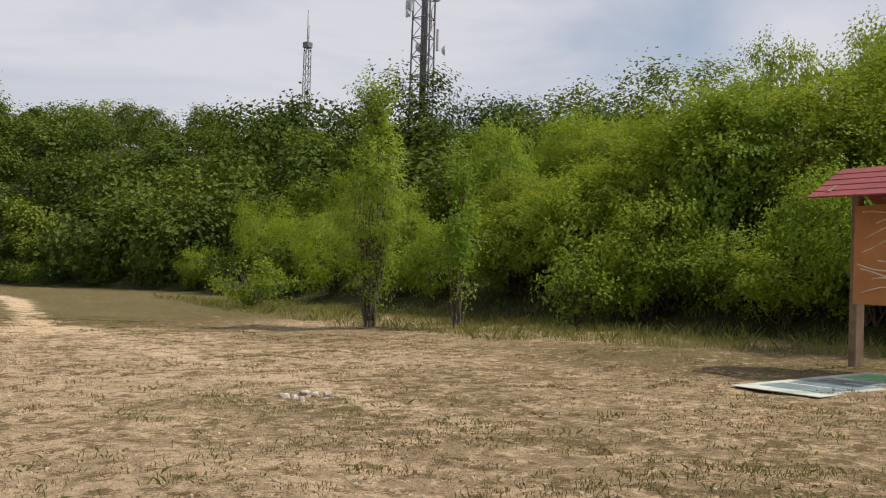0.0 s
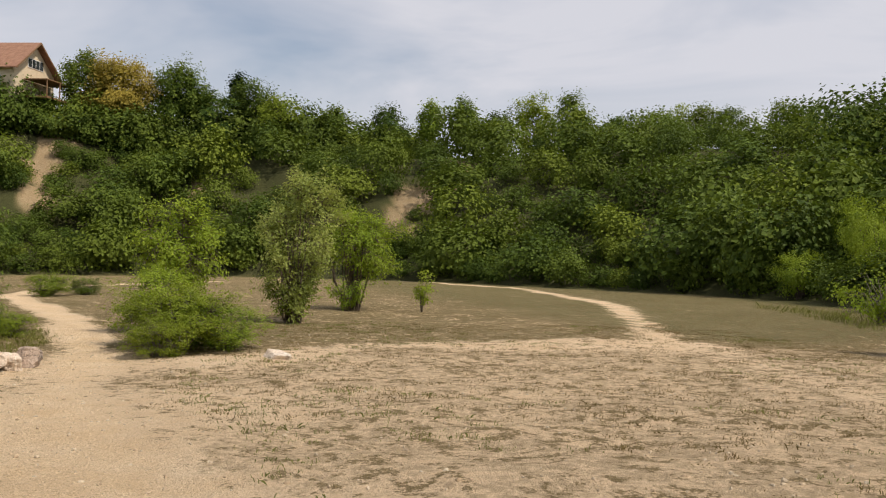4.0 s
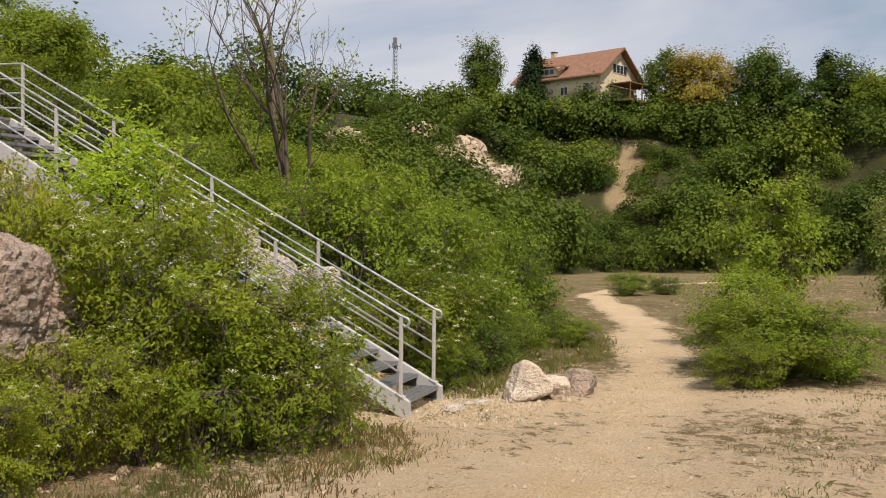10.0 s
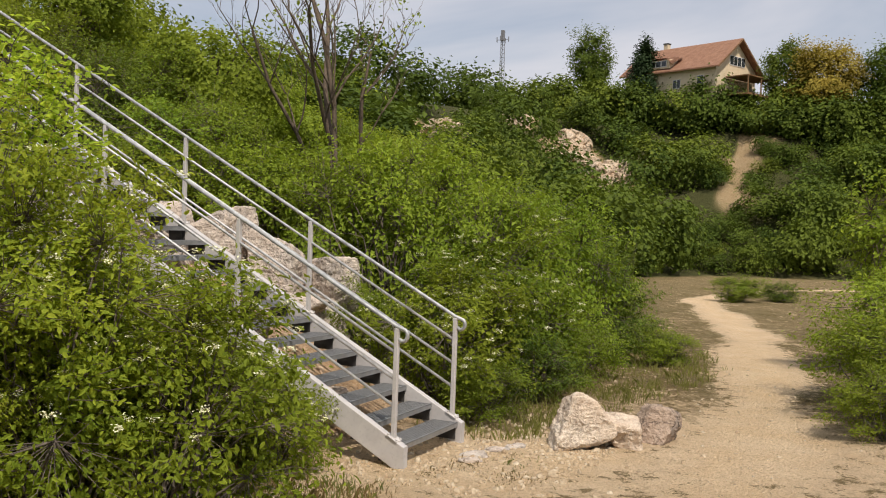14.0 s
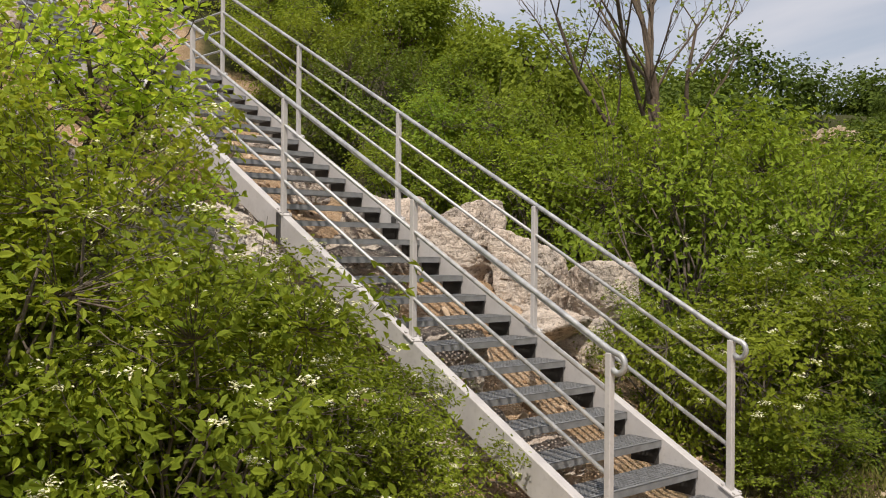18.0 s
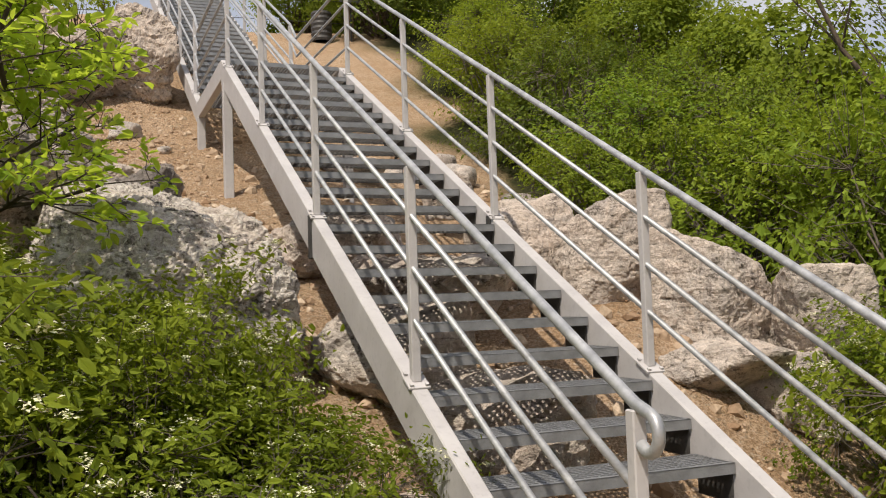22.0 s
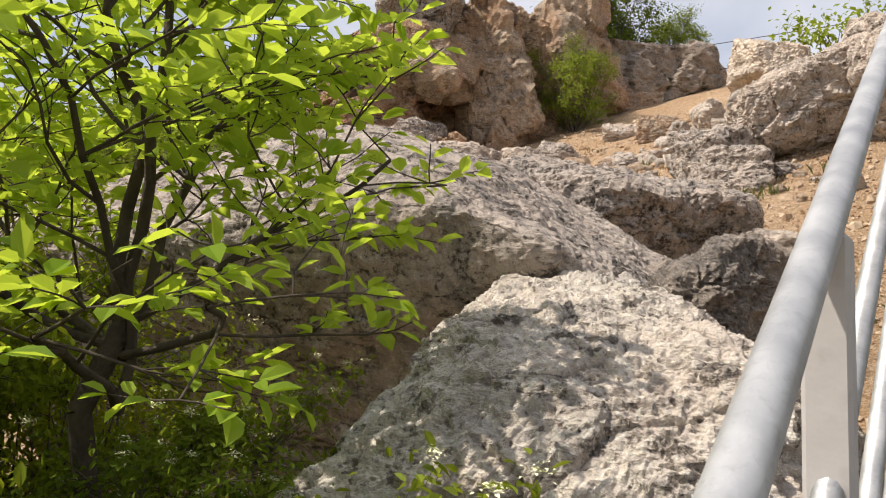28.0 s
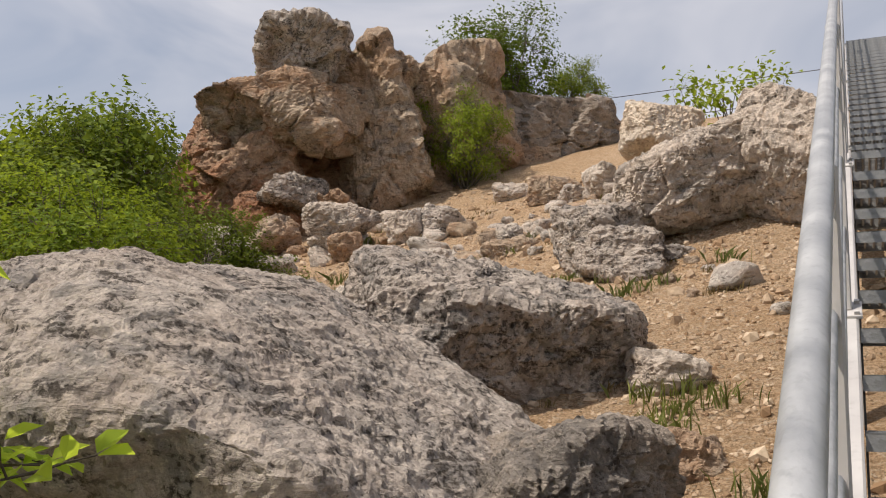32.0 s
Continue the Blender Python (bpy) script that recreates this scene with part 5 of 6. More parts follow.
def dead_tree(x, y):
    """A tall many-stemmed bare tree with a few leaf sprays."""
    r = random.Random(77)
    segs, ends = [], []

    def limb(p, d, length, rad, depth):
        n = 4
        for i in range(n):
            d = (d + Vector((r.gauss(0, 0.19), r.gauss(0, 0.19), r.uniform(0.0, 0.13)))).normalized()
            q = p + d * length / n
            r0, r1 = rad * (1 - 0.5 * i / n), rad * (1 - 0.5 * (i + 1) / n)
            segs.append([*p, *q, r0, r1])
            p = q
            if depth and i > 0:
                for _ in range(r.choice((1, 2, 2)) if depth > 1 else 1):
                    side = Vector((r.gauss(0, 1), r.gauss(0, 1), r.uniform(0.1, 0.9))).normalized()
                    limb(p, (d * 0.7 + side * 0.62).normalized(), length * r.uniform(0.3, 0.5), max(r1 * 0.5, 0.006), depth - 1)
        if depth == 0:
            ends.append(p)

    for k in range(6):
        a = k * 1.05 + r.uniform(-0.3, 0.3)
        lean = (0.05, 0.16, 0.3, 0.12, 0.36, 0.22)[k]
        limb(Vector((math.cos(a) * 0.15, math.sin(a) * 0.15, -0.1)), Vector((math.cos(a) * lean, math.sin(a) * lean, 1)).normalized(), (6.6, 5.8, 4.6, 5.4, 4.0, 5.0)[k], (0.085, 0.075, 0.06, 0.07, 0.055, 0.065)[k], 3)
    e = thing("dead_tree", "tall half-dead grey tree with bare spreading branches", "tree", pose(x, y, z_at(x, y)))
    tv, tf = tube_data(segs, 5)
    part("wood", np_mesh("wood", tv, tf, M_BARK, True), None, e)
    g = np.random.default_rng(78)
    top = np.array([list(p) for p in ends])
    top = top[g.choice(len(top), len(top) // 5, False)]
    P = np.repeat(top, 9, 0) + g.normal(size=(len(top) * 9, 3)) * 0.1
    v, f = leaf_data(P, g.normal(size=P.shape), g.normal(size=P.shape) + np.array([0, 0, 1.0]), 0.1, g)
    part("foliage", np_mesh("foliage", v, f, M_LEAF, False), None, e, "sparse green leaf sprays")


dead_tree(10.2, 7.05)

# bushes round the crag and on the hilltop
for x, y, s, h, k, z in [(-6.9, 8.5, 1.0, 0.8, 0, None), (-8.4, 9.8, 1.0, 0.8, 2, None), (-6.9, 10.6, 0.7, 0.55, 1, None), (-9.6, 11.6, 1.1, 1.2, 1, None), (-11.6, 12.6, 1.2, 1.15, 1, None), (-12.4, 14.0, 1.1, 1.05, 1, None), (-12.6, 15.5, 1.0, 1.0, 1, None),
                         (-6.8, 19.6, 1.3, 1.05, 1, 8.4), (-6.3, 16.9, 0.65, 0.75, 0, None), (-5.6, 21.2, 0.6, 0.5, 0, 9.0), (-10.7, 17.6, 0.7, 0.8, 2, 8.0)]:
    put_plant("slope_bush", LIGHT[k], "green shrub growing among the rocks", "bush", x, y, (s, s, h), rng.uniform(0, 360), "shrubs among the rocks", z=z)
for x, y, h in [(-2.0, 14.6, 0.8), (-0.9, 13.9, 0.8), (-1.4, 13.9, 0.7)]:
    single("sapling", "small sapling on the hilltop with broad leaves", "tree", x, y, (M_LEAF, M_BARK), 530 + int(y * 10), (0.36, 0.36, 0.2, h * 1.1, 26, 7, 0.09), trunk=0.012, stems=2, limbs=9, z=z_at(x, y) + 0.6)


# ---- skyline trees on the far rim ----
def rim_tree(x, y, z, w, h, mat, seed, label, name="rim_tree", shape="dome", stem=0.08, dense=420, lump=0.4):
    return single(name, label, "tree", x, y, (mat, M_BARK), seed, (w, w, h * stem, h, int(dense * 0.9), 11, 0.29 * min(1.0, h / 7)), z=z, trunk=0.16, stems=1, limbs=16, twiggy=False, lump=lump, shape=shape, sprays=11)


rim_tree(122.7, 35.4, 19.0, 3.0, 12.6, M_LEAF_DARK, 601, "tall dark broadleaf tree beside a house", stem=0.2, dense=1100, lump=0.3)
rim_tree(119.0, 26.6, 18.0, 3.2, 11.2, M_LEAF_FIR, 602, "dark conical fir before a house", "fir_tree", "cone", 0.06, 1500, 0.2)
rim_tree(119.3, 3.6, 17.0, 4.6, 10.4, M_LEAF_YELLOW, 603, "broad tree in yellow-ochre leaf", dense=1900, lump=0.25)
rim_tree(121.0, 8.3, 18.0, 3.2, 10.4, M_LEAF_DARK, 604, "dark green rim tree beside a house", dense=1000)
rim_tree(119.0, -4.0, 17.4, 3.8, 10.2, M_LEAF_DARK, 605, "dark green tree on the quarry rim", dense=1100)
rim_tree(121.0, -6.5, 18.8, 2.6, 6.6, M_LEAF_FAR, 606, "green tree on the quarry rim")
rim_tree(122.0, -12.4, 18.6, 2.0, 8.2, M_LEAF_FIR, 607, "dark fir on the quarry rim", "fir_tree", "cone", 0.1)
rim_tree(118.0, -14.2, 18.6, 3.6, 7.6, M_LEAF_FAR, 608, "green tree on the quarry rim")
for i, (x, y, top, w) in enumerate([(114.5, -25.2, 21.9, 2.2), (112.9, -32.9, 22.7, 2.4), (111.5, -38.4, 23.3, 1.8), (109.8, -43.4, 24.4, 2.0), (108.7, -47.9, 22.0, 2.0), (106.6, -52.3, 24.7, 2.4), (104.4, -57.2, 24.9, 2.2), (102.2, -63.2, 21.7, 2.4), (98.5, -69.9, 22.2, 2.6), (96.1, -73.5, 23.3, 3.0), (116.0, -9.3, 22.9, 2.4), (115.3, -17.6, 23.3, 3.0)]):
    rim_tree(x, y, z_at(x, y) - 0.3, w, top - z_at(x, y) + 0.3, (M_LEAF_DARK, M_LEAF_FAR, M_LEAF_MID)[i % 3], 640 + i, "slim broadleaf tree on the quarry rim", stem=0.3, lump=0.5)
for i, (x, y, w, h) in enumerate([(96, -58, 3, 6), (88, -62, 2.6, 6.4), (80, -66, 2.4, 5.4), (70, -68, 3, 6), (60, -70, 3, 5.5), (48, -70, 3.2, 6), (24, -64, 3.6, 6.5), (14, -60, 3.4, 6.5), (30, -58, 3.4, 8.5), (6, -56, 3.4, 6),
                                  (112, 46, 3, 5), (104, 56, 3, 4.5), (96, 60, 3, 4.5), (116, 40, 3, 5)]):
    rim_tree(x, y, z_at(x, y) - 0.3, w * 1.25, h, (M_LEAF_FAR, M_LEAF_DARK)[i % 2], 620 + i, "green broadleaf tree on the quarry rim")


# ---- the house on the rim ----
def roof_material():
    n = Nodes("roof_tile")
    w = n.node("ShaderNodeTexWave", Scale=3.2, Distortion=0.4)
    w.bands_direction = "Z"
    n.put(n.where(True), w.inputs["Vector"])
    col = n.mix(n.span(n.noise(1.4, 4.0, local=True), 0.3, 0.7), (0.23, 0.115, 0.07), (0.32, 0.175, 0.11))
    return n.finish(col, 0.8, bump=w.outputs["Fac"], strength=0.6, depth=0.04)


M_ROOF = roof_material()
M_PLASTER = plain("cream_plaster", (0.60, 0.49, 0.33), (0.68, 0.57, 0.41), 1.5, 0.9)
M_TRIM = plain("white_trim", (0.66, 0.64, 0.6), (0.78, 0.76, 0.72), 3.0, 0.6)
M_WOOD = plain("brown_wood", (0.16, 0.085, 0.04), (0.26, 0.15, 0.075), 5.0, 0.75, bump=0.4)
M_PANE = plain("dark_window_glass", (0.02, 0.025, 0.03), (0.04, 0.045, 0.05), 2.0, 0.12, spec=0.6)


def house():
    e = thing("house", "cream house with a tiled orange-brown roof and dormer", "house", pose(123.3, 12.6, 20.6, 0, 0, 90 - 24) @ Matrix.Diagonal((0.85, 0.85, 0.85, 1)))
    # local x runs along the long front to the north, y to the back, z up
    L, D, W, R = 17.0, 11.0, 4.3, 8.7
    bm = bmesh.new()
    prof = [(0, -3.5), (D, -3.5), (D, W), (D / 2, R - 0.3), (0, W)]
    a = [bm.verts.new((0, y, z)) for y, z in prof]
    b = [bm.verts.new((L, y, z)) for y, z in prof]
    bm.faces.new(a)
    bm.faces.new(b[::-1])
    for i in range(5):
        j = (i + 1) % 5
        bm.faces.new((a[i], b[i], b[j], a[j]))
    bmesh.ops.recalc_face_normals(bm, faces=bm.faces)
    part("wall", bm, M_PLASTER, e)
    for side in (0, 1):
        bm = bmesh.new()
        y0, z0 = (-0.9, W - 0.55) if side == 0 else (D + 0.9, W - 0.55)
        up = [(-1.0, y0, z0), (L + 0.6, y0, z0), (L + 0.6, D / 2, R), (-1.0, D / 2, R)]
        lo = [bm.verts.new(p) for p in up]
        hi = [bm.verts.new((p[0], p[1], p[2] + 0.22)) for p in up]
        bm.faces.new(lo)
        bm.faces.new(hi[::-1])
        for i in range(4):
            j = (i + 1) % 4
            bm.faces.new((lo[i], lo[j], hi[j], hi[i]))
        bmesh.ops.recalc_face_normals(bm, faces=bm.faces)
        part("roof", bm, M_ROOF, e)
        bm = bmesh.new()
        pts = [(-1.06, y0, z0 - 0.12), (-1.06, D / 2, R - 0.1)]
        q = [bm.verts.new(p) for p in (pts[0], pts[1], (-1.06, D / 2, R + 0.2), (-1.06, y0, z0 + 0.2))]
        q2 = [bm.verts.new((v.co.x + 0.05, v.co.y, v.co.z)) for v in q]
        bm.faces.new(q)
        bm.faces.new(q2[::-1])
        for i in range(4):
            bm.faces.new((q[i], q[(i + 1) % 4], q2[(i + 1) % 4], q2[i]))
        part("barge_board", bm, M_WOOD, e)

    def window(name, lo, hi, n):
        bm = bmesh.new()
        box(bm, lo, hi)
        w = part(name, bm, M_TRIM, e)
        lo, hi = Vector(lo), Vector(hi)
        ax = 0 if hi.x - lo.x > hi.y - lo.y else 1
        for i in range(n):
            a, b = lo.copy(), hi.copy()
            s = (hi[ax] - lo[ax]) / n
            a[ax], b[ax] = lo[ax] + s * i + 0.08, lo[ax] + s * (i + 1) - 0.08
            a.z, b.z = lo.z + 0.1, hi.z - 0.1
            if ax:
                a.x -= 0.03
            else:
                b.y += 0.03
            bm = bmesh.new()
            box(bm, a, b)
            part("pane", bm, M_PANE, w)
        return w

    window("window", (2.0, D - 0.05, 1.0), (3.2, D + 0.08, 2.9), 1)
    window("window", (6.2, D - 0.05, 1.2), (7.6, D + 0.08, 2.6), 2)
    window("window", (12.0, D - 0.05, 0.1), (13.8, D + 0.08, 2.6), 2)
    window("window", (-0.08, 3.2, 4.7), (0.05, 7.4, 6.2), 4)
    bm = bmesh.new()
    box(bm, (8.0, D - 3.2, 4.5), (13.2, D + 0.5, 5.9), bevel=0.03)
    part("dormer", bm, M_PLASTER, e)
    window("dormer_window", (8.6, D + 0.48, 4.75), (12.6, D + 0.58, 5.75), 4)
    bm = bmesh.new()
    vs = [bm.verts.new(p) for p in ((7.3, D + 0.9, 5.0), (8.5, D + 0.9, 6.05), (12.7, D + 0.9, 6.05), (13.9, D + 0.9, 5.0), (8.5, D - 3.4, 6.9), (12.7, D - 3.4, 6.9), (7.0, D - 1.4, 6.2), (14.2, D - 1.4, 6.2))]
    for f in ((1, 2, 5, 4), (0, 1, 4, 6), (2, 3, 7, 5)):
        bm.faces.new([vs[i] for i in f])
    r = bmesh.ops.solidify(bm, geom=bm.faces[:], thickness=0.18)
    part("dormer_roof", bm, M_ROOF, e)
    bm = bmesh.new()
    box(bm, (13.0, 4.6, R - 0.8), (13.8, 5.4, R + 1.1), bevel=0.03)
    c = part("chimney", bm, M_PLASTER, e)
    bm = bmesh.new()
    box(bm, (12.92, 4.52, R + 1.1), (13.88, 5.48, R + 1.28), bevel=0.03)
    part("chimney_cap", bm, M_DARK_STEEL, c)
    for x in (3.3, 4.5):
        bm = bmesh.new()
        t = pose(x, D - 2.9, 6.62, -36, 0, 0)
        box(bm, (-0.5, -0.55, 0.0), (0.5, 0.55, 0.12), t)
        part("skylight", bm, M_PANE, e, "dark skylight")
    bm = bmesh.new()
    box(bm, (-4.0, 1.0, -0.2), (-0.1, 8.5, 0.1))
    box(bm, (-4.0, 1.0, 2.6), (-0.1, 8.5, 2.75))
    for y in (1.1, 4.7, 8.3):
        box(bm, (-3.95, y - 0.08, 0.1), (-3.8, y + 0.08, 2.6))
    part("terrace", bm, M_WOOD, e, "wooden terrace")
    return e


house()
front = [(117.0 + 1.2 * math.sin(i * 2.3), 32.5 - i * 1.2) for i in range(28)]
joined_woods("rim_woods", "dark green shrubs before a house on the rim", front, 15, M_LEAF_FAR, (1.2, 1.95))


crest = [(118.5 + 1.5 * math.sin(i * 1.7), 56 - i * 1.9) for i in range(52) if not 3 < 56 - i * 1.9 < 31]
joined_woods("rim_woods", "green treetops along the quarry rim", crest, 16, M_LEAF_FAR, (1.4, 2.4))


# ---- masts ----
def lattice(name, label, x, y, z, base, top, high, bays, mat, r=0.05, sides=4):
    low = z - z_at(x, y) + 0.2
    e = thing(name, label, "mast", pose(x, y, z))
    segs = [[math.cos(k) * base, math.sin(k) * base, -low, math.cos(k) * base, math.sin(k) * base, 0.0, r, r] for k in (0.5, 2.6, 4.7)]
    ang = [k * 2 * math.pi / sides + 0.5 for k in range(sides)]
    lev = [(base + (top - base) * i / bays, high * i / bays) for i in range(bays + 1)]
    legs = [[(math.cos(a) * w, math.sin(a) * w, h) for w, h in lev] for a in ang]
    for k in range(sides):
        rows = [[*legs[k][i], *legs[k][i + 1], r, r] for i in range(bays)]
        v, f = tube_data(rows, 5)
        part("leg", np_mesh("leg", v, f, mat, True), None, e)
    for i in range(bays):
        for k in range(sides):
            m = (k + 1) % sides
            segs.append([*legs[k][i], *legs[m][i + 1], r * 0.5, r * 0.5])
            segs.append([*legs[k][i + 1], *legs[m][i + 1], r * 0.5, r * 0.5])
    v, f = tube_data(segs, 4)
    part("lattice", np_mesh("lattice", v, f, mat, True), None, e)
    return e


M_MAST = plain("mast_steel", (0.16, 0.16, 0.17), (0.27, 0.27, 0.28), 4.0, 0.6, 0.3)
M_DISH = plain("white_dish", (0.62, 0.63, 0.65), (0.75, 0.76, 0.78), 4.0, 0.6)

tower = lattice("radio_tower", "tall dark lattice radio tower hung with dishes", 36.4, -67.1, 12.2, 1.35, 1.1, 27.0, 15, M_MAST, 0.09, 3)
r = random.Random(9)
for i in range(9):
    a, h = r.uniform(0, 6.28), r.uniform(9, 25)
    bm = bmesh.new()
    bmesh.ops.create_cone(bm, cap_ends=True, segments=20, radius1=r.uniform(0.35, 0.75), radius2=0.2, depth=0.3)
    bmesh.ops.bevel(bm, geom=bm.edges[:], offset=0.03, segments=1, affect="EDGES")
    part("dish", bm, M_DISH, tower, at=pose(math.cos(a) * 1.7, math.sin(a) * 1.7, h, 90, 0, math.degrees(a) - 90))
for i in range(7):
    a, h = r.uniform(0, 6.28), r.uniform(10, 24)
    bm = bmesh.new()
    box(bm, (-0.14, -0.1, -1.0), (0.14, 0.1, 1.0), bevel=0.03)
    part("panel_antenna", bm, M_DISH, tower, at=pose(math.cos(a) * 1.6, math.sin(a) * 1.6, h, 0, 0, math.degrees(a)))
for k in range(3):
    part("feeder_cable", pipe([(0.25 * k - 0.2, 0.1, 0.0), (0.25 * k - 0.2, 0.1, 26.5)], 0.13, 6), M_MAST, tower)
mast = lattice("slim_mast", "slim grey lattice mast with whip aerials", 77.8, -89.3, 18.3, 0.62, 0.5, 14.0, 13, M_MAST, 0.06, 4)
bm = bmesh.new()
box(bm, (-0.5, -0.5, 13.3), (0.5, 0.5, 14.1), bevel=0.05)
part("platform", bm, M_MAST, mast)
part("whip_aerial", pipe([(0.1, 0, 14), (0.1, 0, 18.6)], 0.06, 6), M_MAST, mast)
part("whip_aerial", pipe([(-0.4, 0.2, 14), (-0.4, 0.2, 16.4)], 0.06, 6), M_MAST, mast)
far_mast = lattice("slim_mast", "slim far grey lattice mast with a top basket", 176.0, 70.9, 33.3, 0.6, 0.45, 9.0, 10, M_MAST, 0.06, 3)
bm = bmesh.new()
for k in range(4):
    t = pose(0, 0, 9.2, 0, 0, 90 * k)
    box(bm, (0.0, -0.05, -0.05), (1.3, 0.05, 0.05), t)
    box(bm, (1.25, -0.1, -0.5), (1.4, 0.1, 0.6), t)
part("basket", bm, M_MAST, far_mast)
bm = bmesh.new()
box(bm, (-0.35, -0.35, 8.9), (0.35, 0.35, 11.2), bevel=0.05)
part("aerial", bm, M_MAST, far_mast)



# ---- notice board, panel on the ground, hilltop things ----
M_SHINGLE = plain("red_shingle", (0.21, 0.045, 0.05), (0.30, 0.075, 0.075), 4.0, 0.8, bump=0.4)
M_BOARD = plain("orange_wood_board", (0.43, 0.17, 0.05), (0.53, 0.235, 0.08), 3.0, 0.6, bump=0.25)
M_POST = plain("weathered_wood_post", (0.17, 0.11, 0.07), (0.27, 0.19, 0.13), 6.0, 0.9, bump=0.5)
M_LINE = plain("cream_line_paint", (0.66, 0.58, 0.45), (0.76, 0.68, 0.55), 6.0, 0.7)


def notice_board():
    e = thing("notice_board", "roofed wooden notice board with red shingles and map", "sign", pose(-15.35, -19.2, z_at(-15.35, -19.2), 0, 0, 160))
    # local x runs along the board, y to its back
    for x in (0.0, 2.3):
        bm = bmesh.new()
        box(bm, (x - 0.07, -0.07, -0.3), (x + 0.07, 0.07, 2.85), bevel=0.012)
        post = part("post", bm, M_POST, e)
        bm = bmesh.new()
        box(bm, (x - 0.05, 0.08, 0.0), (x + 0.05, 0.17, 1.2), bevel=0.01)
        part("brace", bm, M_POST, post)
    bm = bmesh.new()
    box(bm, (0.04, -0.13, 1.02), (2.26, -0.075, 2.6), bevel=0.006)
    panel = part("board", bm, M_BOARD, e, "orange wooden board with cream relief map lines")
    r = random.Random(4)
    for k in range(9):
        z = 1.2 + 0.15 * k
        x0 = r.uniform(0.1, 0.5)
        pts = [(x0 + 0.16 * i, -0.134, z + 0.1 * math.sin(i * 0.55 + k) + 0.05 * i * (0.6 if k > 4 else 0.1)) for i in range(r.choice((5, 8, 11)))]
        pts = [p for p in pts if p[2] < 2.52 and p[0] < 2.2]
        part("map_line", pipe(pts, 0.012, 5), M_LINE, panel)
    for side in (-1, 1):
        for k in range(5):
            bm = bmesh.new()
            t = pose(1.15, side * (0.78 - 0.175 * k), 2.74 + 0.105 * k, -side * 28, 0, 0)
            box(bm, (-1.45, -0.105, 0.0), (1.45, 0.105, 0.028), t, 0.004)
            part("shingle_board", bm, M_SHINGLE, e)
    bm = bmesh.new()
    for x in (0.0, 2.3):
        for side in (-1, 1):
            box(bm, (x - 0.04, -0.04, -0.06), (x + 0.04, 0.85, 0.0), pose(0, 0, 3.2, -28, 0, 0) if side > 0 else pose(2 * x, 0, 3.2, -28, 0, 180))
    part("rafter", bm, M_POST, e)


notice_board()


def ground_panel():
    a = math.degrees(math.atan2(-2.6, -0.8))
    c, d = math.cos(math.radians(a)), math.sin(math.radians(a))
    z0, zx, zy = z_at(-14.85, -15.4), z_at(-14.85 + 3.1 * c, -15.4 + 3.1 * d), z_at(-14.85 + 1.35 * d, -15.4 - 1.35 * c)
    lie = pose(-14.85, -15.4, z0 + 0.02, -math.degrees((zy - z0) / 1.35), -math.degrees((zx - z0) / 3.1), a)
    e = thing("fallen_panel", "large printed panel lying flat on the grass", "panel", lie)
    n = Nodes("printed_sheet")
    tx = n.where(True)
    col = n.mix(n.span(n.noise(1.6, 3.0, local=True), 0.42, 0.58), (0.35, 0.40, 0.36), (0.58, 0.60, 0.54))
    sheet = n.finish(col, 0.45)
    bm = bmesh.new()
    box(bm, (0, -1.35, 0.0), (3.1, 0, 0.012), bevel=0.003)
    part("sheet", bm, sheet, e)
    greens = plain("green_print", (0.14, 0.33, 0.16), (0.26, 0.46, 0.24), 3.0, 0.5)
    dark = plain("blue_grey_print", (0.10, 0.14, 0.16), (0.22, 0.28, 0.29), 3.0, 0.5)
    for x0, x1, m in ((0.35, 0.85, dark), (0.95, 1.5, dark), (1.6, 1.9, dark), (2.1, 2.9, greens)):
        bm = bmesh.new()
        box(bm, (x0, -1.2, 0.0125), (x1, -0.2, 0.0165))
        part("printed_field", bm, m, e)


ground_panel()


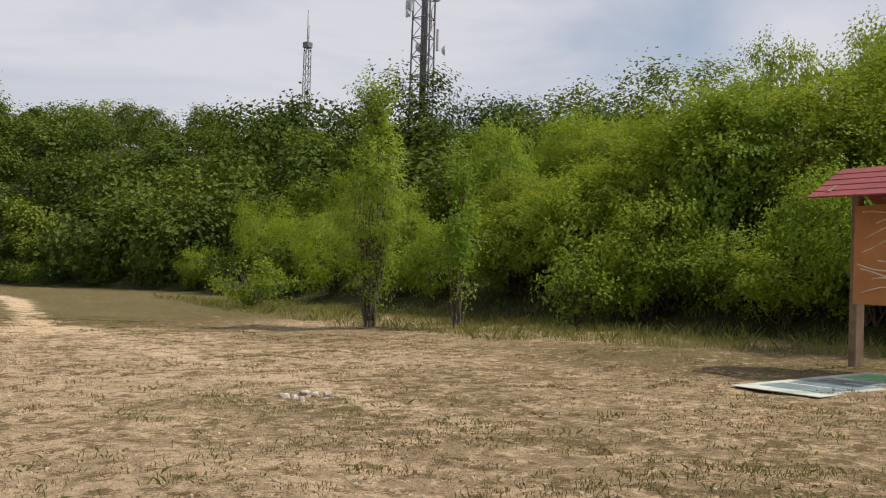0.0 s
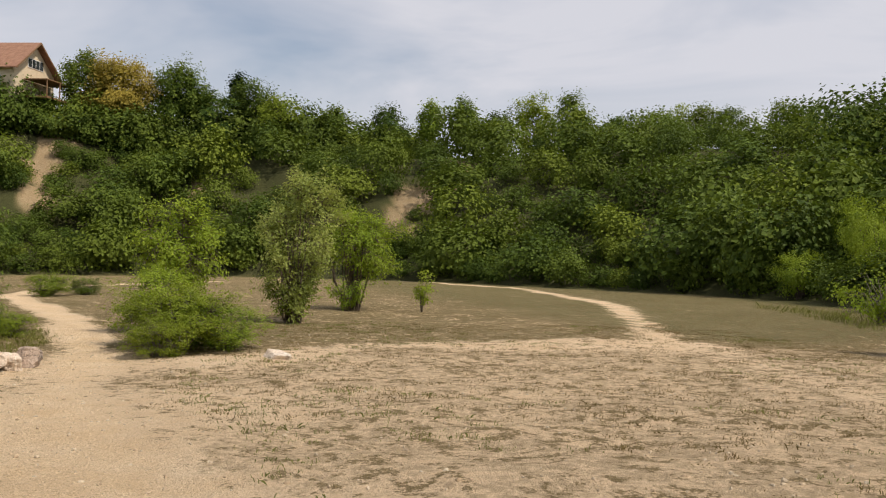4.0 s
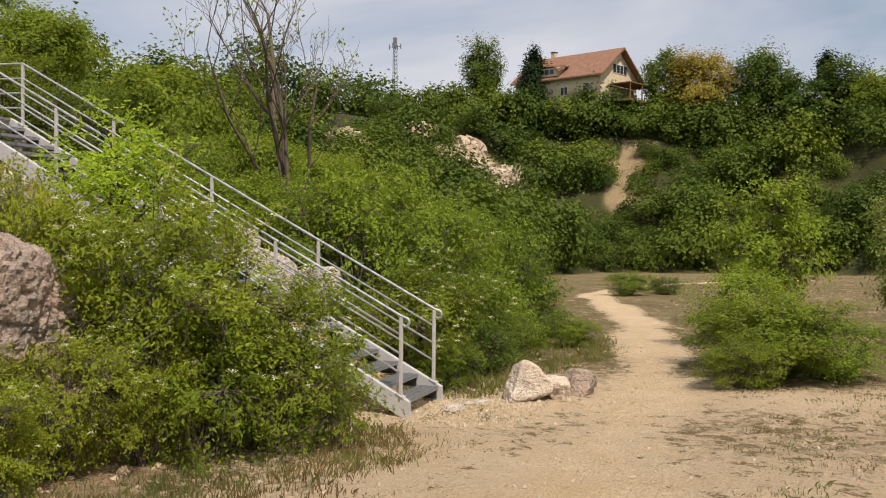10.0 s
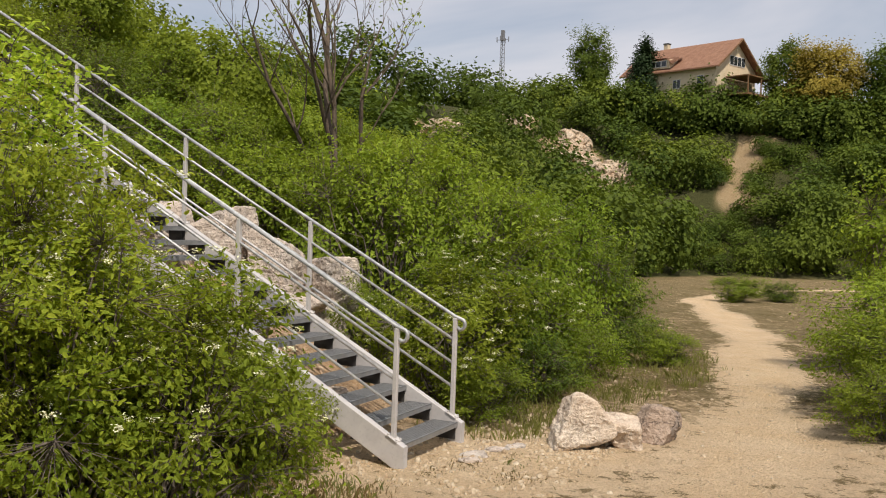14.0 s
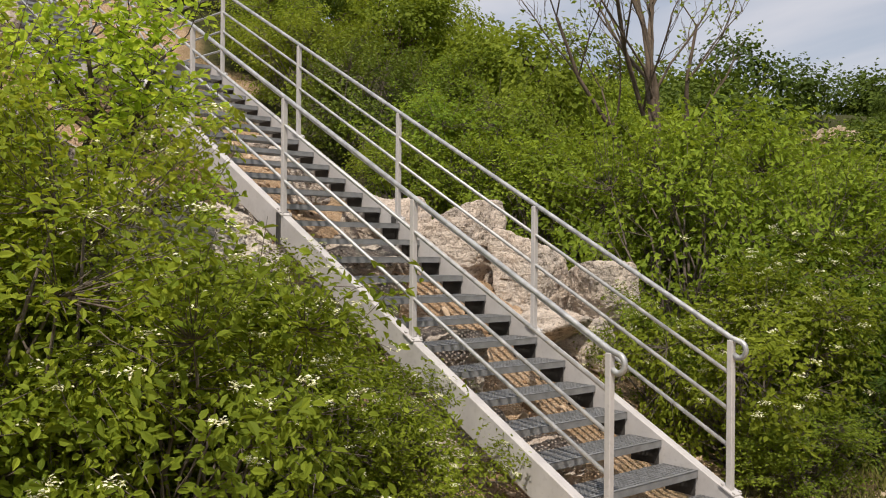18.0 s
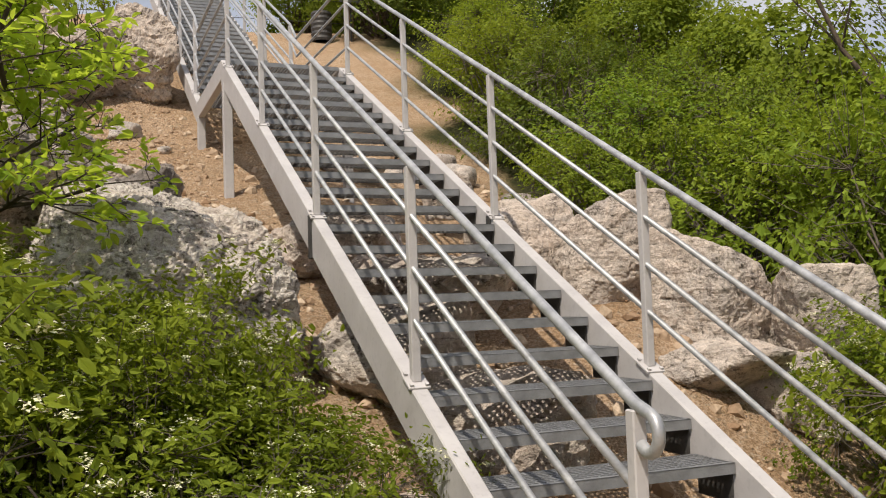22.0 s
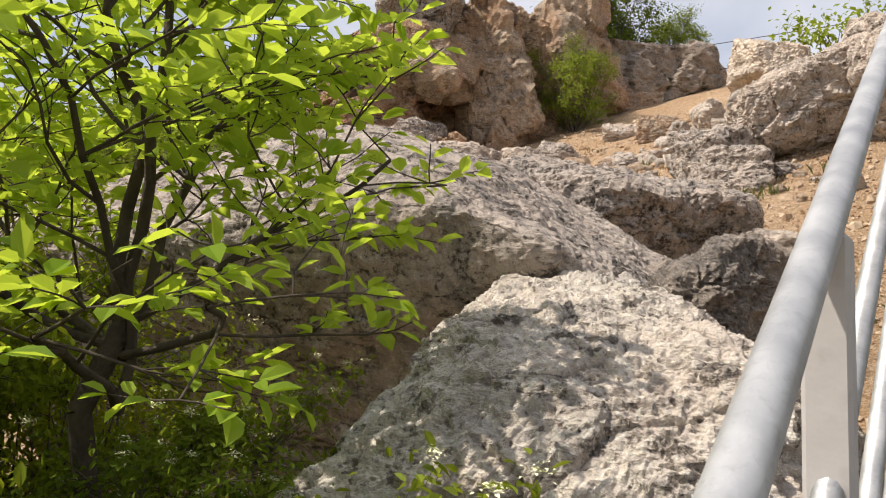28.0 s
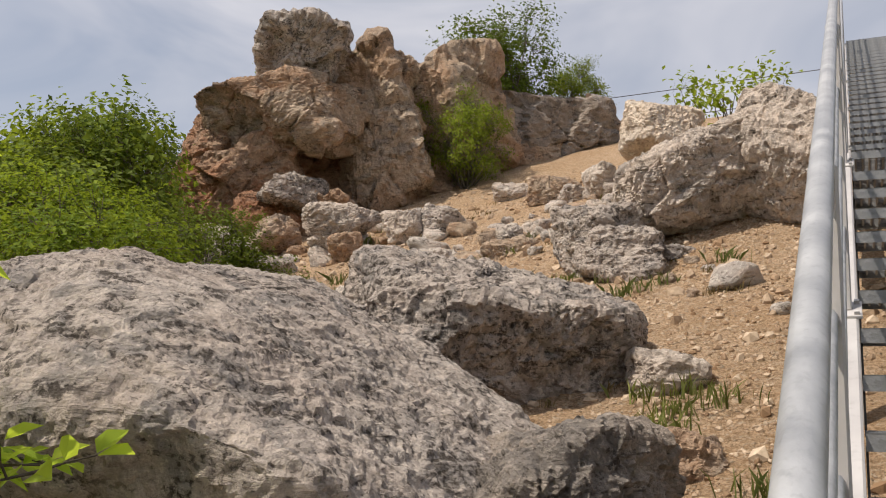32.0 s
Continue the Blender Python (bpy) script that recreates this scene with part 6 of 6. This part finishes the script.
def hilltop():
    posts = [(-4.7, 19.3), (1.8, 20.4), (4.9, 19.4)]
    tops = []
    for x, y in posts:
        z = z_at(x, y)
        e = thing("fence_post", "grey weathered wooden fence post on the hilltop", "fence post", pose(x, y, z), "hilltop fence posts")
        bm = bmesh.new()
        box(bm, (-0.05, -0.05, -0.3), (0.05, 0.05, 1.1), bevel=0.012)
        part("post", bm, M_POST, e)
        tops.append((x, y, z + 0.95))
    for d in (0.0, -0.55):
        w = part("fence_wire", pipe([(x, y, z + d) for x, y, z in tops], 0.008, 5), M_DARK_STEEL)
        tagged(w, "thin dark wire strung between hilltop posts", "wire")
    e = thing("barrel", "dark ribbed barrel on the hilltop", "barrel", pose(4.15, 19.4, z_at(4.15, 19.4)))
    bm = bmesh.new()
    rings = []
    for k in range(13):
        r = 0.24 + 0.018 * (k % 2)
        rings.append([bm.verts.new((r * math.cos(a * math.pi / 10), r * math.sin(a * math.pi / 10), 0.06 * k)) for a in range(20)])
    for a, b in zip(rings, rings[1:]):
        for k in range(20):
            bm.faces.new((a[k], a[(k + 1) % 20], b[(k + 1) % 20], b[k]))
    bm.faces.new(rings[-1])
    part("body", bm, M_DARK_STEEL, e)
    e = thing("sign_post", "small grey sign plate on a thin post", "sign", pose(4.86, 19.28, z_at(4.86, 19.28)))
    bm = bmesh.new()
    box(bm, (-0.02, -0.02, -0.2), (0.02, 0.02, 1.2))
    part("post", bm, M_DARK_STEEL, e)
    bm = bmesh.new()
    box(bm, (-0.28, -0.035, 0.95), (0.28, -0.021, 1.3), bevel=0.004)
    part("plate", bm, M_MAST, e)


hilltop()


# ---- small cover ----
def stones_stuff(name, label, pts, sizes, mat, seed):
    """Loose stones past counting, each a chipped block."""
    r = np.random.default_rng(seed)
    k = 1.618
    base = np.array([[-1, k, 0], [1, k, 0], [-1, -k, 0], [1, -k, 0], [0, -1, k], [0, 1, k], [0, -1, -k], [0, 1, -k], [k, 0, -1], [k, 0, 1], [-k, 0, -1], [-k, 0, 1]]) / 1.9
    f = np.array([[0, 11, 5], [0, 5, 1], [0, 1, 7], [0, 7, 10], [0, 10, 11], [1, 5, 9], [5, 11, 4], [11, 10, 2], [10, 7, 6], [7, 1, 8], [3, 9, 4], [3, 4, 2], [3, 2, 6], [3, 6, 8], [3, 8, 9], [4, 9, 5], [2, 4, 11], [6, 2, 10], [8, 6, 7], [9, 8, 1]])
    n = len(pts)
    v = base[None] * (1 + r.normal(size=(n, 12, 3)) * 0.2)
    v = v * (sizes[:, None, None] * r.uniform(0.55, 1.25, (n, 1, 3)))
    a = r.uniform(0, 6.28, n)
    c, s = np.cos(a)[:, None], np.sin(a)[:, None]
    v = np.stack([v[..., 0] * c - v[..., 1] * s, v[..., 0] * s + v[..., 1] * c, v[..., 2] * 0.95], -1) + pts[:, None]
    fs = (np.arange(n)[:, None, None] * 12 + f[None]).reshape(-1, 3)
    return tagged(new(name, np_mesh(name, v.reshape(-1, 3), fs, mat)), label, "stones", kind="stuff")


def island_stone(name, a, b):
    n = Nodes(name)
    g = n.node("ShaderNodeNewGeometry").outputs["Random Per Island"]
    return n.finish(n.mix(n.span(n.noise(30.0, 4.0), 0.3, 0.7, 0.0, 0.5), n.mix(g, a, b), tuple(c * 0.6 for c in a)), 0.95, bump=n.noise(60.0, 3.0), strength=0.4, depth=0.01, spec=0.1)


M_PEBBLE = island_stone("loose_stone", (0.40, 0.30, 0.19), (0.60, 0.51, 0.38))
M_RUBBLE = island_stone("loose_rubble", (0.30, 0.19, 0.11), (0.72, 0.58, 0.43))
g = np.random.default_rng(61)


def spread(n, x0, x1, y0, y1, test=None):
    p = np.stack([g.uniform(x0, x1, n), g.uniform(y0, y1, n)], 1)
    if test is not None:
        p = p[test(p[:, 0], p[:, 1])]
    return np.column_stack([p, height(p[:, 0], p[:, 1])])


p = spread(4200, -22, 9, -16, 1.0)
stones_stuff("gravel", "scattered pale gravel on the sandy floor", p, g.uniform(0.008, 0.028, len(p)), M_PEBBLE, 62)
p = spread(800, -0.6, 3.2, -1.5, 0.5)
stones_stuff("gravel", "coarse pale gravel at the foot of the stairs", p, g.uniform(0.01, 0.035, len(p)), M_PEBBLE, 63)
p = spread(11000, -8, 3.6, 0.8, 17, lambda x, y: sandy_slope(x, y) > 0.4)
stones_stuff("rubble", "loose rubble on the orange sandy slope", p, 0.011 + 0.06 * g.uniform(0, 1, len(p)) ** 4, M_RUBBLE, 64)
p = spread(6500, -6.2, -0.1, 5.5, 13.6, lambda x, y: sandy_slope(x, y) > 0.4)
stones_stuff("rubble", "fine brown gravel strewn over the sandy slope", p, g.uniform(0.009, 0.026, len(p)), M_RUBBLE, 65)
r = random.Random(31)
for i in range(110):
    x, y = r.uniform(-7.5, -0.4), r.uniform(7.2, 15.5)
    s = 0.03 + 0.11 * r.random() ** 2.5
    rock("stone", "broken stone lying on the sandy slope", x, y, z_at(x, y) + s * 0.3, (s * 1.3, s, s * 0.8), 700 + i, (M_ROCK, M_ROCK_WARM, M_ROCK_PALE)[i % 3], turn=r.uniform(0, 180), level=3, group="stones on the slope")
for i in range(70):
    x = r.uniform(-9.0, -2.2)
    y = r.uniform(11.6, 14.2) - 0.28 * (x + 5.5)
    s = 0.04 + 0.14 * r.random() ** 2
    rock("stone", "broken stone lying on the sandy slope", x, y, z_at(x, y) + s * 0.3, (s * 1.4, s, s * 0.85), 830 + i % 12, (M_ROCK_WARM, M_ROCK_PALE)[i % 2], turn=r.uniform(0, 180), level=3, group="stones on the slope")
for i in range(20):
    x, y = r.uniform(1.5, 3.6), r.uniform(3.0, 14)
    s = r.uniform(0.07, 0.24)
    rock("stone", "broken stone lying on the sandy slope", x, y, z_at(x, y) + s * 0.3, (s * 1.3, s, s * 0.8), 760 + i, (M_ROCK, M_ROCK_WARM, M_ROCK_PALE)[i % 3], turn=r.uniform(0, 180), level=3, group="stones on the slope")


def grass_stuff(name, label, pts, blades, high, mat, seed, spread_r=0.09, bend=0.55):
    """Tufts of thin bent blades."""
    r = np.random.default_rng(seed)
    n = len(pts) * blades
    size = np.repeat(r.uniform(0.55, 1.35, len(pts)), blades)
    P = np.repeat(pts, blades, 0) + np.column_stack([r.normal(size=(n, 2)) * spread_r, np.zeros(n)]) * size[:, None]
    lean = r.normal(size=(n, 2)) * bend
    H = high * size * r.uniform(0.5, 1.2, n)
    tip = P + np.column_stack([lean * H[:, None], H])
    mid = P + np.column_stack([lean * H[:, None] * 0.35, H * 0.6])
    w = r.normal(size=(n, 2))
    w /= np.linalg.norm(w, axis=1)[:, None]
    w = np.column_stack([w, np.zeros(n)]) * (0.004 + 0.012 * H)[:, None]
    P[:, 2] -= 0.02
    v = np.stack([P - w, P + w, mid + w * 0.8, tip, mid - w * 0.8], 1).reshape(-1, 3)
    f = np.arange(n)[:, None] * 5 + np.arange(5)[None]
    return tagged(new(name, np_mesh(name, v, f, mat)), label, "grass", kind="stuff")


p = spread(9000, -22, 12, -20, 0.5, lambda x, y: (0.45 * value_noise(x * 0.35, y * 0.35, 71) + 0.35 * value_noise(x * 1.3, y * 1.3, 70) + 0.04 * np.minimum(near_line(x, y, TRACK), 6) > 0.5) & (near_line(x, y, TRACK) > 0.7 + value_noise(x * 0.7, y * 0.7, 69)))
grass_stuff("dry_grass", "flat dark mats of dry grass on the sandy floor", p[::2], 22, 0.016, M_STRAW, 72, 0.075, 1.6)
grass_stuff("dry_grass", "short dry grass tufts on the quarry floor", p[1::4], 16, 0.035, M_STRAW, 73, 0.09)
p = spread(3000, -22, 14, -20, 0.5, lambda x, y: (0.6 * value_noise(x * 0.3, y * 0.3, 73) + 0.4 * value_noise(x * 1.1, y * 1.1, 68) > 0.58) & (near_line(x, y, TRACK) > 1.6))
grass_stuff("green_grass", "short green grass tufts on the quarry floor", p, 20, 0.04, M_GRASS, 74, 0.12, 0.9)
p = spread(620, -7.2, -0.7, -1.1, 2.4, lambda x, y: near_line(x, y, [(-6.5, 1.6), (-5.2, 0.2), (-4.2, -0.5), (-2.6, -0.7), (-0.7, 0.2)]) < 0.35 + 0.5 * value_noise(x * 2, y * 2, 75))
grass_stuff("dry_grass", "long dry grass at the foot of the bushes", p, 9, 0.1, M_STRAW, 76, 0.08)
p = spread(900, -7.2, -0.7, -1.0, 2.6, lambda x, y: near_line(x, y, [(-6.3, 2.0), (-5, 0.5), (-2.6, -0.4), (-0.7, 0.4)]) < 0.6)
grass_stuff("green_grass", "green grass at the foot of the bushes", p, 9, 0.08, M_GRASS, 77, 0.07)
p = spread(800, 1.6, 11, -2.2, 1.2, lambda x, y: near_line(x, y, [(1.7, 0.1), (5, -0.4), (8.5, -0.6), (11, 0.0)]) < 0.6 + 0.4 * value_noise(x, y, 78))
grass_stuff("green_grass", "grass along the edge of the path", p, 9, 0.11, M_GRASS, 79, 0.08)
p = spread(3200, -16, 32, -31, -21, lambda x, y: (outside(x, y) > -6) & (outside(x, y) < 1.5))
grass_stuff("green_grass", "rank grass along the thicket's edge", p, 8, 0.26, M_GRASS, 80, 0.14)
p = spread(400, -8, -0.3, 7, 15.5, lambda x, y: value_noise(x * 1.1, y * 1.1, 81) > 0.6)
grass_stuff("dry_grass", "small dry tufts on the sandy slope", p, 12, 0.06, M_STRAW, 82, 0.05)
p = spread(320, -7, -0.3, 6, 14.5, lambda x, y: value_noise(x * 1.1, y * 1.1, 83) > 0.55)
grass_stuff("green_grass", "small green tufts on the sandy slope", p, 40, 0.1, M_GRASS, 84, 0.07)
